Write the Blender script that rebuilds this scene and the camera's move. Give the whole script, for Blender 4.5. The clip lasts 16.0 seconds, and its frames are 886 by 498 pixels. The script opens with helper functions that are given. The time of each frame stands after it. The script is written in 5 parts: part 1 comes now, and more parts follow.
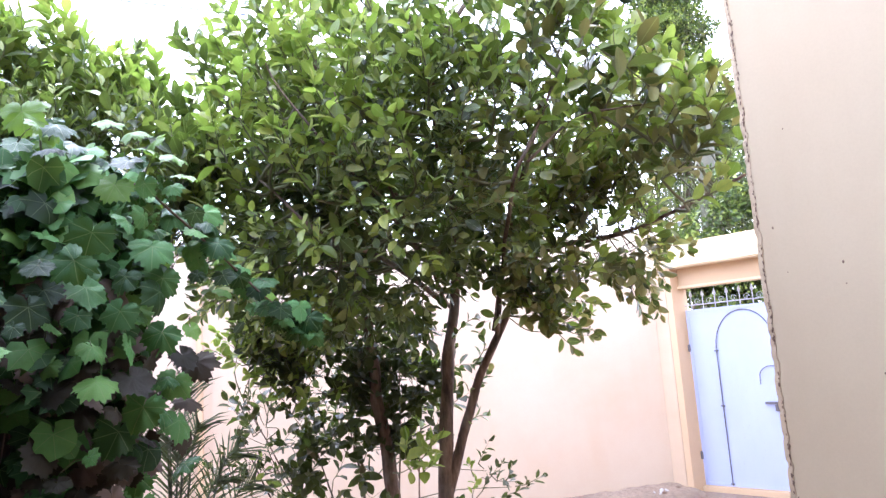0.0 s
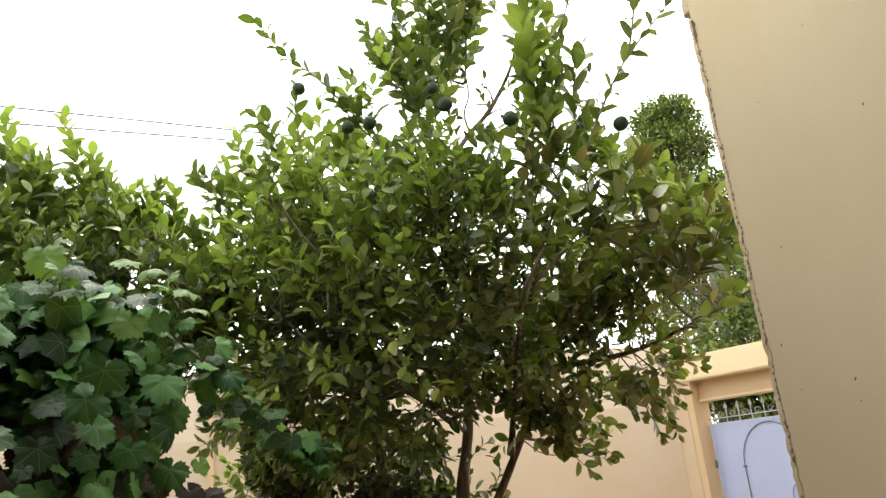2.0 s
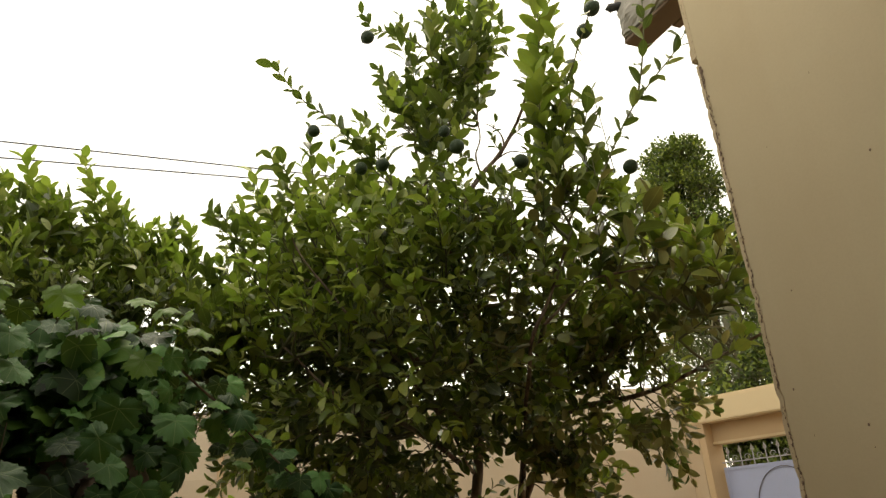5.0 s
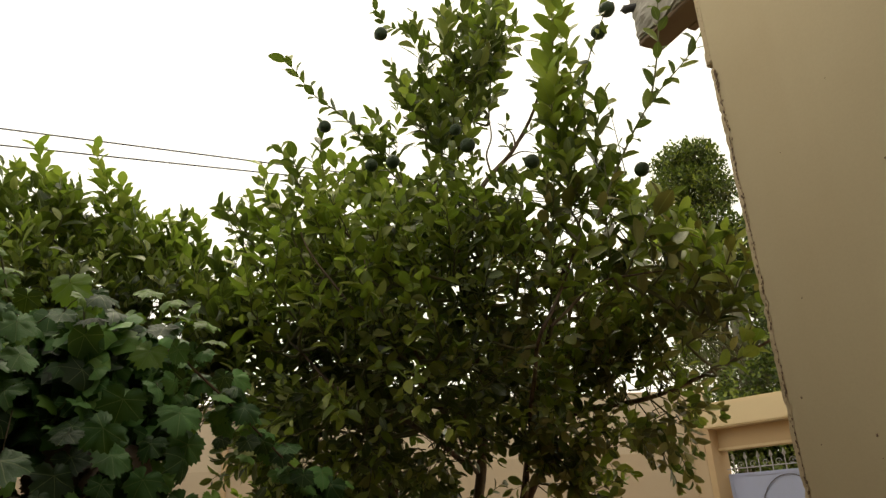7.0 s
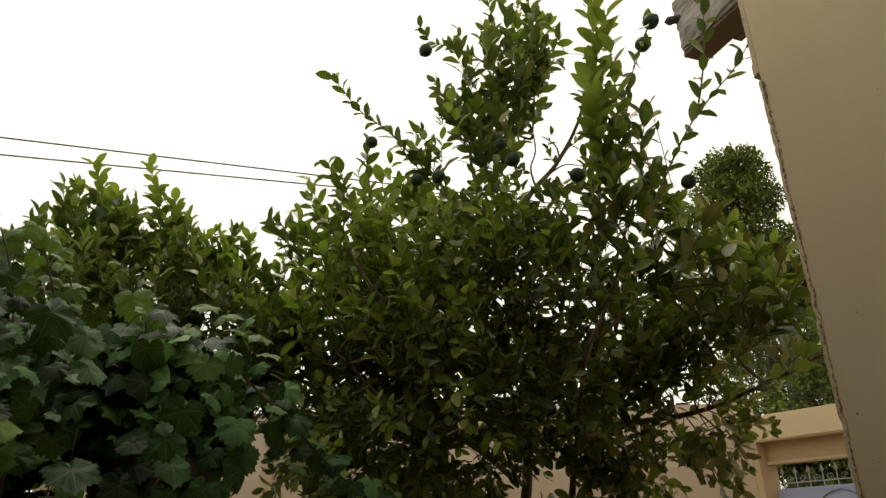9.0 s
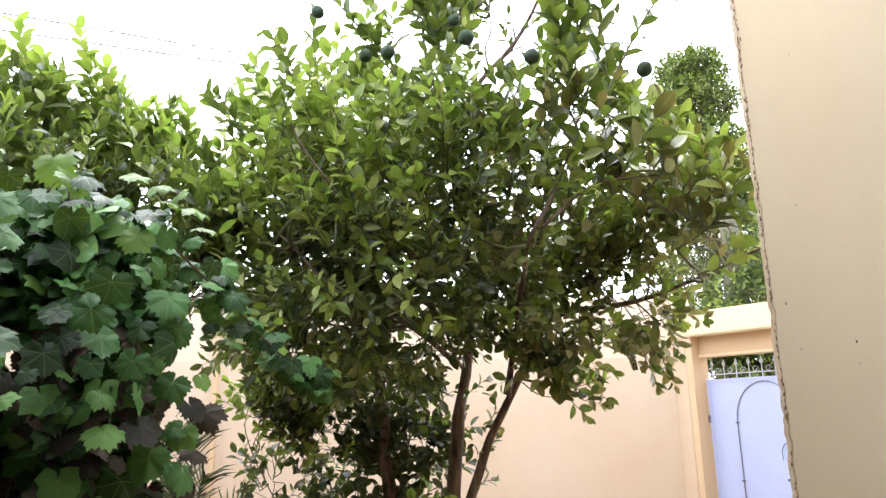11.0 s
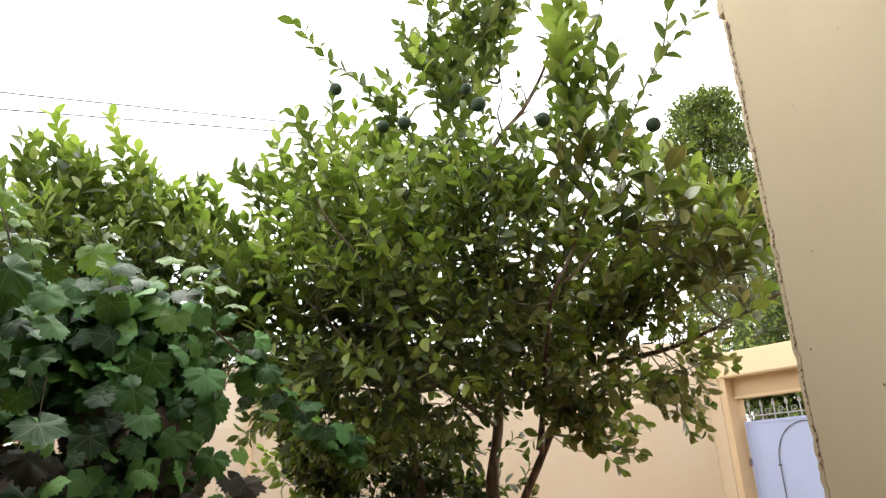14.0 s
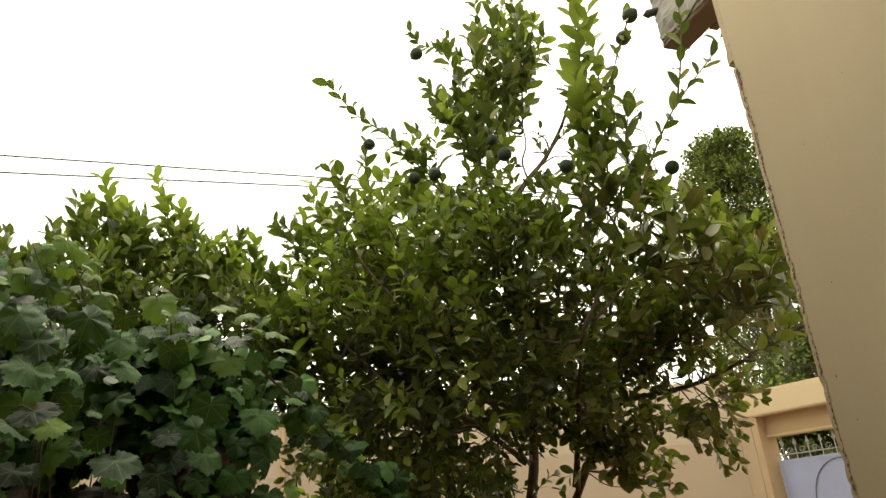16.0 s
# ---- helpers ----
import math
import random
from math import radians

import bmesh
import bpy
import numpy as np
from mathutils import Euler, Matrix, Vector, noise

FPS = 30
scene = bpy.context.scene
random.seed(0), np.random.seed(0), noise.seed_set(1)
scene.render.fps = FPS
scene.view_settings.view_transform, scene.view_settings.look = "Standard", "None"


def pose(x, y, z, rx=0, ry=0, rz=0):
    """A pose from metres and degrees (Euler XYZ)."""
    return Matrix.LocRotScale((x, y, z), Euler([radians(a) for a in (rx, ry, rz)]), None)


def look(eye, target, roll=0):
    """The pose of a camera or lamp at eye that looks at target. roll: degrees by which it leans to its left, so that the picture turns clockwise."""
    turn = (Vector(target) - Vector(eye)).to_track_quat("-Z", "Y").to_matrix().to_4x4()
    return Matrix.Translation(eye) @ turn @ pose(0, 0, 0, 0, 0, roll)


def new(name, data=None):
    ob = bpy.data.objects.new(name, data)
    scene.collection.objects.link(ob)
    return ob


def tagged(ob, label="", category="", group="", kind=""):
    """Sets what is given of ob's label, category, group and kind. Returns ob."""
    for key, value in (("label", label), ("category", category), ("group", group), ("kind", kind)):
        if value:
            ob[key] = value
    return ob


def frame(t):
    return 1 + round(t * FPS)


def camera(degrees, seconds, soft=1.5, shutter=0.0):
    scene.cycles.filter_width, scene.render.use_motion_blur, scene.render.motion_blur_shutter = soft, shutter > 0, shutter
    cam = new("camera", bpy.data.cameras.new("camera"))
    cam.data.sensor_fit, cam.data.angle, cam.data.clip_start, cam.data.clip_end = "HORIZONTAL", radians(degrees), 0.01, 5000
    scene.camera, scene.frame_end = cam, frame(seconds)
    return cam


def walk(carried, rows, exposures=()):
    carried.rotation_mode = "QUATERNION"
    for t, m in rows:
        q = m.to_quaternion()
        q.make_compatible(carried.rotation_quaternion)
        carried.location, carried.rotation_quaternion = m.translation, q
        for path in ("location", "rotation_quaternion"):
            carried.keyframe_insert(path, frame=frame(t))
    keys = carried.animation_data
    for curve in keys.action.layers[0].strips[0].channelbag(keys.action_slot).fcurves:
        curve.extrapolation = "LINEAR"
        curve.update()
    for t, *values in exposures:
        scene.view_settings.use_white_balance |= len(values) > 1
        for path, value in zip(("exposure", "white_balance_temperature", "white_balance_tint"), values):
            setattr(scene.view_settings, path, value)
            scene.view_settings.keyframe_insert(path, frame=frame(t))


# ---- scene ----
cam = camera(63.2, 16.0, soft=1.4)

# seconds, eye x y z, yaw, pitch, lean to the right
PATH = [
    (0, -0.028, 0.072, 1.456, -1.08, 9.03, 3.89),
    (0.5, 0.001, 0.039, 1.475, 0.22, 12.33, 5.49),
    (1, 0.010, 0.042, 1.480, 0.34, 14.90, 5.79),
    (1.5, 0.001, 0.036, 1.483, 0.30, 17.60, 5.62),
    (2, 0.004, 0.028, 1.484, -0.53, 18.15, 5.42),
    (2.5, 0.002, 0.023, 1.484, -0.61, 18.92, 5.12),
    (3, -0.002, 0.015, 1.483, -0.32, 19.50, 4.97),
    (3.5, -0.003, 0.010, 1.484, 0.01, 19.95, 4.75),
    (4, -0.001, 0.010, 1.484, -0.03, 20.23, 4.76),
    (4.5, 0.002, 0.007, 1.485, -0.10, 20.45, 4.53),
    (5, 0.004, 0.000, 1.488, 0.11, 21.18, 4.82),
    (7.5, 0.007, 0.008, 1.492, 0.98, 21.11, 2.99),
    (8, 0.007, 0.004, 1.495, 1.07, 21.47, 3.27),
    (8.5, -0.004, -0.018, 1.498, 2.51, 22.41, 3.00),
    (9, -0.023, -0.030, 1.498, 4.10, 21.98, 2.24),
    (9.5, -0.035, -0.023, 1.502, 3.74, 20.95, 2.26),
    (10, -0.016, 0.014, 1.478, 0.48, 14.26, 1.35),
    (12.5, 0.015, 0.052, 1.468, 1.15, 13.34, 1.55),
    (13, -0.000, 0.021, 1.485, 1.49, 15.58, 3.01),
    (13.5, 0.001, -0.034, 1.516, 2.07, 16.60, 3.30),
    (14, 0.020, -0.037, 1.498, 2.48, 17.58, 3.92),
    (14.5, 0.047, -0.009, 1.471, 2.95, 18.07, 3.84),
    (15, 0.025, -0.012, 1.472, 3.03, 18.81, 4.48),
    (15.5, -0.002, -0.044, 1.494, 2.86, 19.36, 4.91),
    (16, -0.028, -0.175, 1.436, 3.83, 21.55, 5.23),
]


def aim(x, y, z, yaw, pitch, lean):
    turn = Euler((0, 0, radians(yaw))).to_matrix().to_4x4() @ Euler((radians(90 + pitch), 0, 0)).to_matrix().to_4x4()
    return Matrix.Translation((x, y, z)) @ turn @ Euler((0, 0, radians(-lean))).to_matrix().to_4x4()


EXPOSURES = [
    (0.0, 1.82, 5150, 26), (0.5, 1.67, 5200, 24), (1.0, 1.4, 5500, 19), (1.5, 0.98, 5900, 12), (2.0, 0.74, 6600, 7), (2.5, 0.58, 7300, 6), (5.0, -0.28, 7800, 6),
    (7.5, -0.62, 7900, 6), (9.0, -0.93, 7550, 7), (9.5, -1.02, 7350, 6), (10.0, 0.46, 7900, 9), (10.2, 0.86, 7500, 10), (12.3, 1.57, 5350, 21),
    (13.0, 1.35, 5500, 19), (14.0, 0.85, 6400, 10), (14.5, 0.7, 7100, 7), (16.0, -0.03, 7700, 6),
]
walk(cam, [(row[0], aim(*row[1:])) for row in PATH], EXPOSURES)

# ---- light ----
world = bpy.data.worlds.new("overcast_sky")
scene.world = world
world.use_nodes = True
wn, wl = world.node_tree.nodes, world.node_tree.links
sky = wn.new("ShaderNodeTexSky")
sky.sky_type = "NISHITA"
sky.sun_disc = False
sky.sun_elevation, sky.sun_rotation = radians(67), radians(-20)
sky.air_density, sky.dust_density, sky.ozone_density = 1.6, 6.0, 1.0
veil = wn.new("ShaderNodeMix")
veil.data_type = "RGBA"
veil.inputs["Factor"].default_value = 0.6
veil.inputs["B"].default_value = (29.0, 29.2, 29.6, 1)
wl.new(sky.outputs[0], veil.inputs["A"])
wl.new(veil.outputs["Result"], wn["Background"].inputs["Color"])
wn["Background"].inputs["Strength"].default_value = 0.11
sun = new("sun", bpy.data.lights.new("sun", "SUN"))
sun.data.energy, sun.data.angle, sun.data.color = 1.7, radians(24), (1.0, 0.96, 0.9)
sun.matrix_world = look((-4, 14, 27), (0, 4, 1))


# ---- materials ----
def material(name):
    m = bpy.data.materials.new(name)
    m.use_nodes = True
    nodes, links = m.node_tree.nodes, m.node_tree.links
    return m, nodes, links, nodes["Principled BSDF"]


def ramp(nodes, links, source, stops):
    r = nodes.new("ShaderNodeValToRGB")
    e = r.color_ramp.elements
    while len(e) < len(stops):
        e.new(0.5)
    for k, (at_, col) in enumerate(stops):
        e[k].position, e[k].color = at_, (*col, 1)
    links.new(source, r.inputs[0])
    return r.outputs[0]


def grain(nodes, links, scale, detail=6.0, rough=0.6, stretch=None):
    n = nodes.new("ShaderNodeTexNoise")
    n.inputs["Scale"].default_value, n.inputs["Detail"].default_value, n.inputs["Roughness"].default_value = scale, detail, rough
    c = nodes.new("ShaderNodeTexCoord")
    if stretch:
        mp = nodes.new("ShaderNodeMapping")
        mp.inputs["Scale"].default_value = stretch
        links.new(c.outputs["Object"], mp.inputs[0])
        links.new(mp.outputs[0], n.inputs["Vector"])
    else:
        links.new(c.outputs["Object"], n.inputs["Vector"])
    return n.outputs["Fac"]


def mixed(nodes, links, fac, a, b, mode="MIX"):
    m = nodes.new("ShaderNodeMix")
    m.data_type, m.blend_type = "RGBA", mode
    for key, v in (("Factor", fac), ("A", a), ("B", b)):
        if isinstance(v, (int, float)):
            m.inputs[key].default_value = v
        elif isinstance(v, tuple):
            m.inputs[key].default_value = (*v, 1)
        else:
            links.new(v, m.inputs[key])
    return m.outputs["Result"]


def bump(nodes, links, bsdf, sources, distance=0.01):
    last = None
    for src, strength in sources:
        b = nodes.new("ShaderNodeBump")
        b.inputs["Strength"].default_value, b.inputs["Distance"].default_value = strength, distance
        links.new(src, b.inputs["Height"])
        if last:
            links.new(last, b.inputs["Normal"])
        last = b.outputs[0]
    links.new(last, bsdf.inputs["Normal"])


def plaster(name, base, stain, dirt=0.35):
    m, n, l, p = material(name)
    big = grain(n, l, 0.9, 5, 0.65)
    drip = grain(n, l, 2.2, 4, 0.6, (1, 1, 0.16))
    fine = grain(n, l, 90, 4, 0.7)
    mid = grain(n, l, 11, 6, 0.6)
    col = mixed(n, l, ramp(n, l, big, [(0.38, (0, 0, 0)), (0.72, (1, 1, 1))]), base, tuple(0.45 * a + 0.55 * b for a, b in zip(base, stain)))
    col = mixed(n, l, ramp(n, l, drip, [(0.52, (0, 0, 0)), (0.8, (dirt, dirt, dirt))]), col, stain)
    col = mixed(n, l, ramp(n, l, fine, [(0.3, (0.14, 0.14, 0.14)), (0.6, (0, 0, 0))]), col, tuple(0.75 * a for a in base))
    l.new(col, p.inputs["Base Color"])
    p.inputs["Roughness"].default_value = 0.9
    bump(n, l, p, [(big, 0.35), (mid, 0.16), (fine, 0.07)], 0.006)
    return m


CREAM = plaster("cream_plaster", (0.525, 0.435, 0.284), (0.455, 0.352, 0.217), 0.5)
PINK = plaster("pink_cream_plaster", (0.475, 0.387, 0.283), (0.44, 0.315, 0.2), 0.35)
PALE = plaster("pale_cream_plaster", (0.52, 0.43, 0.315), (0.5, 0.42, 0.33), 0.45)
FASCIA = plaster("yellow_cream_plaster", (0.62, 0.5, 0.31), (0.6, 0.45, 0.28), 0.25)
PIER = plaster("warm_cream_plaster", (0.5, 0.39, 0.265), (0.46, 0.31, 0.18), 0.5)
OCHRE = plaster("ochre_plaster", (0.52, 0.38, 0.225), (0.46, 0.32, 0.2), 0.35)
BROKEN = plaster("broken_plaster_edge", (0.52, 0.42, 0.275), (0.4, 0.29, 0.18), 0.5)
n, l = BROKEN.node_tree.nodes, BROKEN.node_tree.links
crumb = ramp(n, l, grain(n, l, 75, 4, 0.7), [(0.36, (0.55, 0.55, 0.55)), (0.42, (0, 0, 0))])
old = n["Principled BSDF"].inputs["Base Color"].links[0].from_socket
l.new(mixed(n, l, crumb, old, (0.09, 0.05, 0.03)), n["Principled BSDF"].inputs["Base Color"])
CONCRETE = plaster("grey_concrete", (0.42, 0.4, 0.36), (0.24, 0.21, 0.18), 0.7)
SOFFIT = plaster("brown_soffit", (0.19, 0.125, 0.085), (0.12, 0.08, 0.05), 0.5)

m, n, l, p = material("lavender_gate_paint")
big, fine = grain(n, l, 2.5, 5, 0.6, (1, 1, 0.5)), grain(n, l, 40, 4, 0.6)
col = mixed(n, l, ramp(n, l, big, [(0.4, (0, 0, 0)), (0.75, (0.6, 0.6, 0.6))]), (0.37, 0.42, 0.61), (0.315, 0.355, 0.49))
l.new(mixed(n, l, ramp(n, l, fine, [(0.62, (0, 0, 0)), (0.75, (0.35, 0.35, 0.35))]), col, (0.3, 0.29, 0.33)), p.inputs["Base Color"])
p.inputs["Roughness"].default_value = 0.42
bump(n, l, p, [(big, 0.2)], 0.01)
GATE_PAINT = m

m, n, l, p = material("dark_iron")
l.new(mixed(n, l, grain(n, l, 30), (0.09, 0.1, 0.13), (0.16, 0.13, 0.12)), p.inputs["Base Color"])
p.inputs["Roughness"].default_value, p.inputs["Metallic"].default_value = 0.55, 0.3
IRON = m
m, n, l, p = material("white_spike_paint")
l.new(mixed(n, l, grain(n, l, 35), (0.46, 0.47, 0.5), (0.3, 0.28, 0.27)), p.inputs["Base Color"])
p.inputs["Roughness"].default_value = 0.5
SPIKE_PAINT = m
m, n, l, p = material("black_plastic")
l.new(mixed(n, l, grain(n, l, 20), (0.012, 0.012, 0.014), (0.03, 0.03, 0.032)), p.inputs["Base Color"])
p.inputs["Roughness"].default_value = 0.5
BLACK = m

m, n, l, p = material("bark")
ridges = grain(n, l, 22, 6, 0.65, (1, 1, 0.25))
blot = grain(n, l, 5, 4, 0.6)
col = ramp(n, l, ridges, [(0.36, (0.035, 0.022, 0.016)), (0.52, (0.12, 0.075, 0.05)), (0.72, (0.23, 0.16, 0.115))])
l.new(mixed(n, l, ramp(n, l, blot, [(0.5, (0, 0, 0)), (0.75, (0.6, 0.6, 0.6))]), col, (0.25, 0.22, 0.17)), p.inputs["Base Color"])
p.inputs["Roughness"].default_value = 0.92
bump(n, l, p, [(ridges, 0.7)], 0.012)
BARK = m
m, n, l, p = material("green_twig")
l.new(mixed(n, l, grain(n, l, 14), (0.07, 0.1, 0.03), (0.13, 0.095, 0.05)), p.inputs["Base Color"])
p.inputs["Roughness"].default_value = 0.7
TWIG = m
m, n, l, p = material("dry_cane")
l.new(mixed(n, l, grain(n, l, 18, stretch=(1, 1, 0.2)), (0.09, 0.055, 0.035), (0.2, 0.14, 0.095)), p.inputs["Base Color"])
p.inputs["Roughness"].default_value = 0.85
CANE = m


def veins(n, l, rays, width):
    """1 on the veins of a leaf, by its own flat coordinates: lines from the stalk at the given angles."""
    uv = n.new("ShaderNodeUVMap")
    sep = n.new("ShaderNodeSeparateXYZ")
    l.new(uv.outputs[0], sep.inputs[0])

    def calc(op, a, b=None):
        m = n.new("ShaderNodeMath")
        m.operation = op
        for k, v in enumerate((a, b)):
            if v is None:
                continue
            if isinstance(v, (int, float)):
                m.inputs[k].default_value = v
            else:
                l.new(v, m.inputs[k])
        return m.outputs[0]

    best = None
    for ang in rays:
        c, s = math.cos(ang), math.sin(ang)
        across = calc("ABSOLUTE", calc("SUBTRACT", calc("MULTIPLY", sep.outputs[0], s), calc("MULTIPLY", sep.outputs[1], c)))
        along = calc("ADD", calc("MULTIPLY", sep.outputs[0], c), calc("MULTIPLY", sep.outputs[1], s))
        line = calc("MULTIPLY", calc("LESS_THAN", across, width), calc("GREATER_THAN", along, 0.0))
        best = calc("MAXIMUM", best, line) if best else line
    return best


def foliage(name, stops, sheen=0.34, glow=0.3, thin=(0.31, 0.47, 0.05), single=False, rays=(), width=0.013, gloss=0.33):
    """Leaf surface: colour varies from leaf to leaf, light passes through in part."""
    m, n, l, p = material(name)
    if single:
        pick = n.new("ShaderNodeObjectInfo").outputs["Random"]
    else:
        pick = n.new("ShaderNodeNewGeometry").outputs["Random Per Island"]
    col = ramp(n, l, pick, stops)
    patch = grain(n, l, 38, 4, 0.6)
    dark = mixed(n, l, 0.4, col, (0.02, 0.035, 0.012))
    col = mixed(n, l, ramp(n, l, patch, [(0.4, (0, 0, 0)), (0.75, (0.6, 0.6, 0.6))]), col, dark)
    relief = [(patch, 0.45)]
    if rays:
        line = veins(n, l, rays, width)
        col = mixed(n, l, ramp(n, l, line, [(0.0, (0, 0, 0)), (1.0, (0.45, 0.45, 0.45))]), col, (0.2, 0.27, 0.1))
        relief.append((line, 0.35))
    l.new(col, p.inputs["Base Color"])
    p.inputs["Roughness"].default_value = sheen
    p.inputs["Specular IOR Level"].default_value = gloss
    bump(n, l, p, relief, 0.004)
    t = n.new("ShaderNodeBsdfTranslucent")
    l.new(mixed(n, l, 0.6, col, thin), t.inputs["Color"])
    s = n.new("ShaderNodeMixShader")
    s.inputs[0].default_value = glow
    l.new(p.outputs[0], s.inputs[1])
    l.new(t.outputs[0], s.inputs[2])
    l.new(s.outputs[0], n["Material Output"].inputs["Surface"])
    return m


GRAPE_RAYS = (0.0, 0.95, -0.95, 1.85, -1.85)
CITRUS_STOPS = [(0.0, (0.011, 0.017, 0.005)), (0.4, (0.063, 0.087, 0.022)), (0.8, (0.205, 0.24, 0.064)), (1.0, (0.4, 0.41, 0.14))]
# young growth whose light colour also stands for backlight on outer shoots
YOUNG_BACKLIT_STOPS = [(0.0, (0.12, 0.18, 0.03)), (0.5, (0.23, 0.28, 0.05)), (1.0, (0.38, 0.4, 0.1))]
VINE_STOPS = [(0.0, (0.006, 0.021, 0.007)), (0.4, (0.026, 0.084, 0.02)), (0.8, (0.095, 0.225, 0.062)), (0.94, (0.13, 0.27, 0.065)), (1.0, (0.2, 0.34, 0.05))]
# withered brown, kept dark so its colour also carries the lower vine's shade
DRY_SHADE_STOPS = [(0.0, (0.014, 0.013, 0.008)), (0.45, (0.035, 0.03, 0.019)), (0.8, (0.085, 0.062, 0.045)), (1.0, (0.19, 0.145, 0.12))]
CITRUS = foliage("citrus_leaf", CITRUS_STOPS, 0.36, 0.2, rays=(0.0,), gloss=0.5)
CITRUS_ONE = foliage("citrus_leaf_single", CITRUS_STOPS, 0.36, 0.2, single=True, rays=(0.0,), gloss=0.5)
OLIVE_STOPS = [(0.0, (0.06, 0.065, 0.024)), (0.5, (0.17, 0.17, 0.06)), (1.0, (0.36, 0.34, 0.14))]
OLIVE = foliage("older_citrus_leaf", OLIVE_STOPS, 0.42, 0.24, (0.4, 0.36, 0.06), rays=(0.0,), gloss=0.5)
YOUNG_BACKLIT = foliage("young_backlit_citrus_leaf", YOUNG_BACKLIT_STOPS, 0.38, 0.4, rays=(0.0,))
VINE = foliage("grape_leaf", VINE_STOPS, 0.5, 0.1, rays=GRAPE_RAYS, width=0.009, gloss=0.2)
VINE_ONE = foliage("grape_leaf_single", VINE_STOPS, 0.5, 0.1, single=True, rays=GRAPE_RAYS, width=0.009, gloss=0.2)
DRY_SHADE = foliage("dry_leaf", DRY_SHADE_STOPS, 0.7, 0.1, (0.12, 0.07, 0.03), gloss=0.25)
# lighter copy of the grape leaf, with sunlight through the blade in its colour
SUNLIT_VINE = foliage("sunlit_young_grape_leaf", [(0.0, (0.05, 0.12, 0.018)), (1.0, (0.16, 0.29, 0.035))], 0.45, 0.35, rays=GRAPE_RAYS, width=0.009)
# near-black stops: the lime tree's shade is put into the shrub leaf colour
SHADED_SHRUB_STOPS = [(0.0, (0.012, 0.013, 0.006)), (0.5, (0.03, 0.03, 0.013)), (0.85, (0.055, 0.05, 0.022)), (1.0, (0.11, 0.07, 0.045))]
SHADED_SHRUB = foliage("shaded_shrub_leaf", SHADED_SHRUB_STOPS, 0.5, 0.15)
SHADED_SHRUB_ONE = foliage("shaded_shrub_leaf_single", SHADED_SHRUB_STOPS, 0.5, 0.15, single=True)
FICUS = foliage("ficus_leaf", [(0.0, (0.012, 0.022, 0.006)), (0.45, (0.05, 0.08, 0.016)), (0.8, (0.15, 0.2, 0.036)), (1.0, (0.33, 0.39, 0.07))], 0.42, 0.16)
PALM = foliage("palm_leaflet", [(0.0, (0.05, 0.06, 0.045)), (1.0, (0.12, 0.13, 0.1))], 0.55, 0.15)
STRAW = foliage("dry_palm_strand", [(0.0, (0.04, 0.04, 0.024)), (1.0, (0.15, 0.135, 0.085))], 0.7, 0.15)

m, n, l, p = material("green_lime_skin")
pits = n.new("ShaderNodeTexVoronoi")
pits.inputs["Scale"].default_value = 330
c = n.new("ShaderNodeTexCoord")
l.new(c.outputs["Object"], pits.inputs["Vector"])
l.new(mixed(n, l, grain(n, l, 20), (0.014, 0.03, 0.011), (0.028, 0.055, 0.018)), p.inputs["Base Color"])
p.inputs["Roughness"].default_value = 0.5
p.inputs["Specular IOR Level"].default_value = 0.3
bump(n, l, p, [(pits.outputs["Distance"], 0.5)], 0.002)
LIME = m

m, n, l, p = material("dusty_soil")
a, b = grain(n, l, 1.3, 8, 0.65), grain(n, l, 26, 6, 0.7)
col = ramp(n, l, a, [(0.3, (0.18, 0.13, 0.085)), (0.7, (0.32, 0.24, 0.165))])
l.new(mixed(n, l, ramp(n, l, b, [(0.35, (0.6, 0.6, 0.6)), (0.6, (0, 0, 0))]), col, (0.12, 0.085, 0.06)), p.inputs["Base Color"])
p.inputs["Roughness"].default_value = 0.95
bump(n, l, p, [(a, 0.5), (b, 0.6)], 0.03)
SOIL = m
m, n, l, p = material("cable_sheath")
l.new(mixed(n, l, grain(n, l, 3), (0.045, 0.05, 0.075), (0.07, 0.075, 0.1)), p.inputs["Base Color"])
p.inputs["Roughness"].default_value = 0.6
CABLE = m


# ---- mesh tools ----
def flat_map(me, flat):
    """Gives a mesh the flat coordinates of its leaves."""
    idx = np.zeros(len(me.loops), dtype=np.int32)
    me.loops.foreach_get("vertex_index", idx)
    layer = me.uv_layers.new(name="leaf_map")
    layer.data.foreach_set("uv", np.asarray(flat, dtype=np.float32)[idx].ravel())


def mesh_object(name, verts, faces, mat, parent=None, label="", smooth=False, kind="", flat=None):
    me = bpy.data.meshes.new(name)
    me.from_pydata([tuple(v) for v in verts], [], [tuple(f) for f in faces])
    me.materials.append(mat)
    if smooth:
        me.shade_smooth()
    if flat is not None:
        flat_map(me, flat)
    ob = new(name, me)
    if parent:
        ob.parent = parent
    return tagged(ob, label, kind=kind)


def part(name, bm, mat, parent=None, label=""):
    me = bpy.data.meshes.new(name)
    bmesh.ops.recalc_face_normals(bm, faces=bm.faces)
    bm.to_mesh(me)
    bm.free()
    me.materials.append(mat)
    ob = new(name, me)
    if parent:
        ob.parent = parent
    return tagged(ob, label)


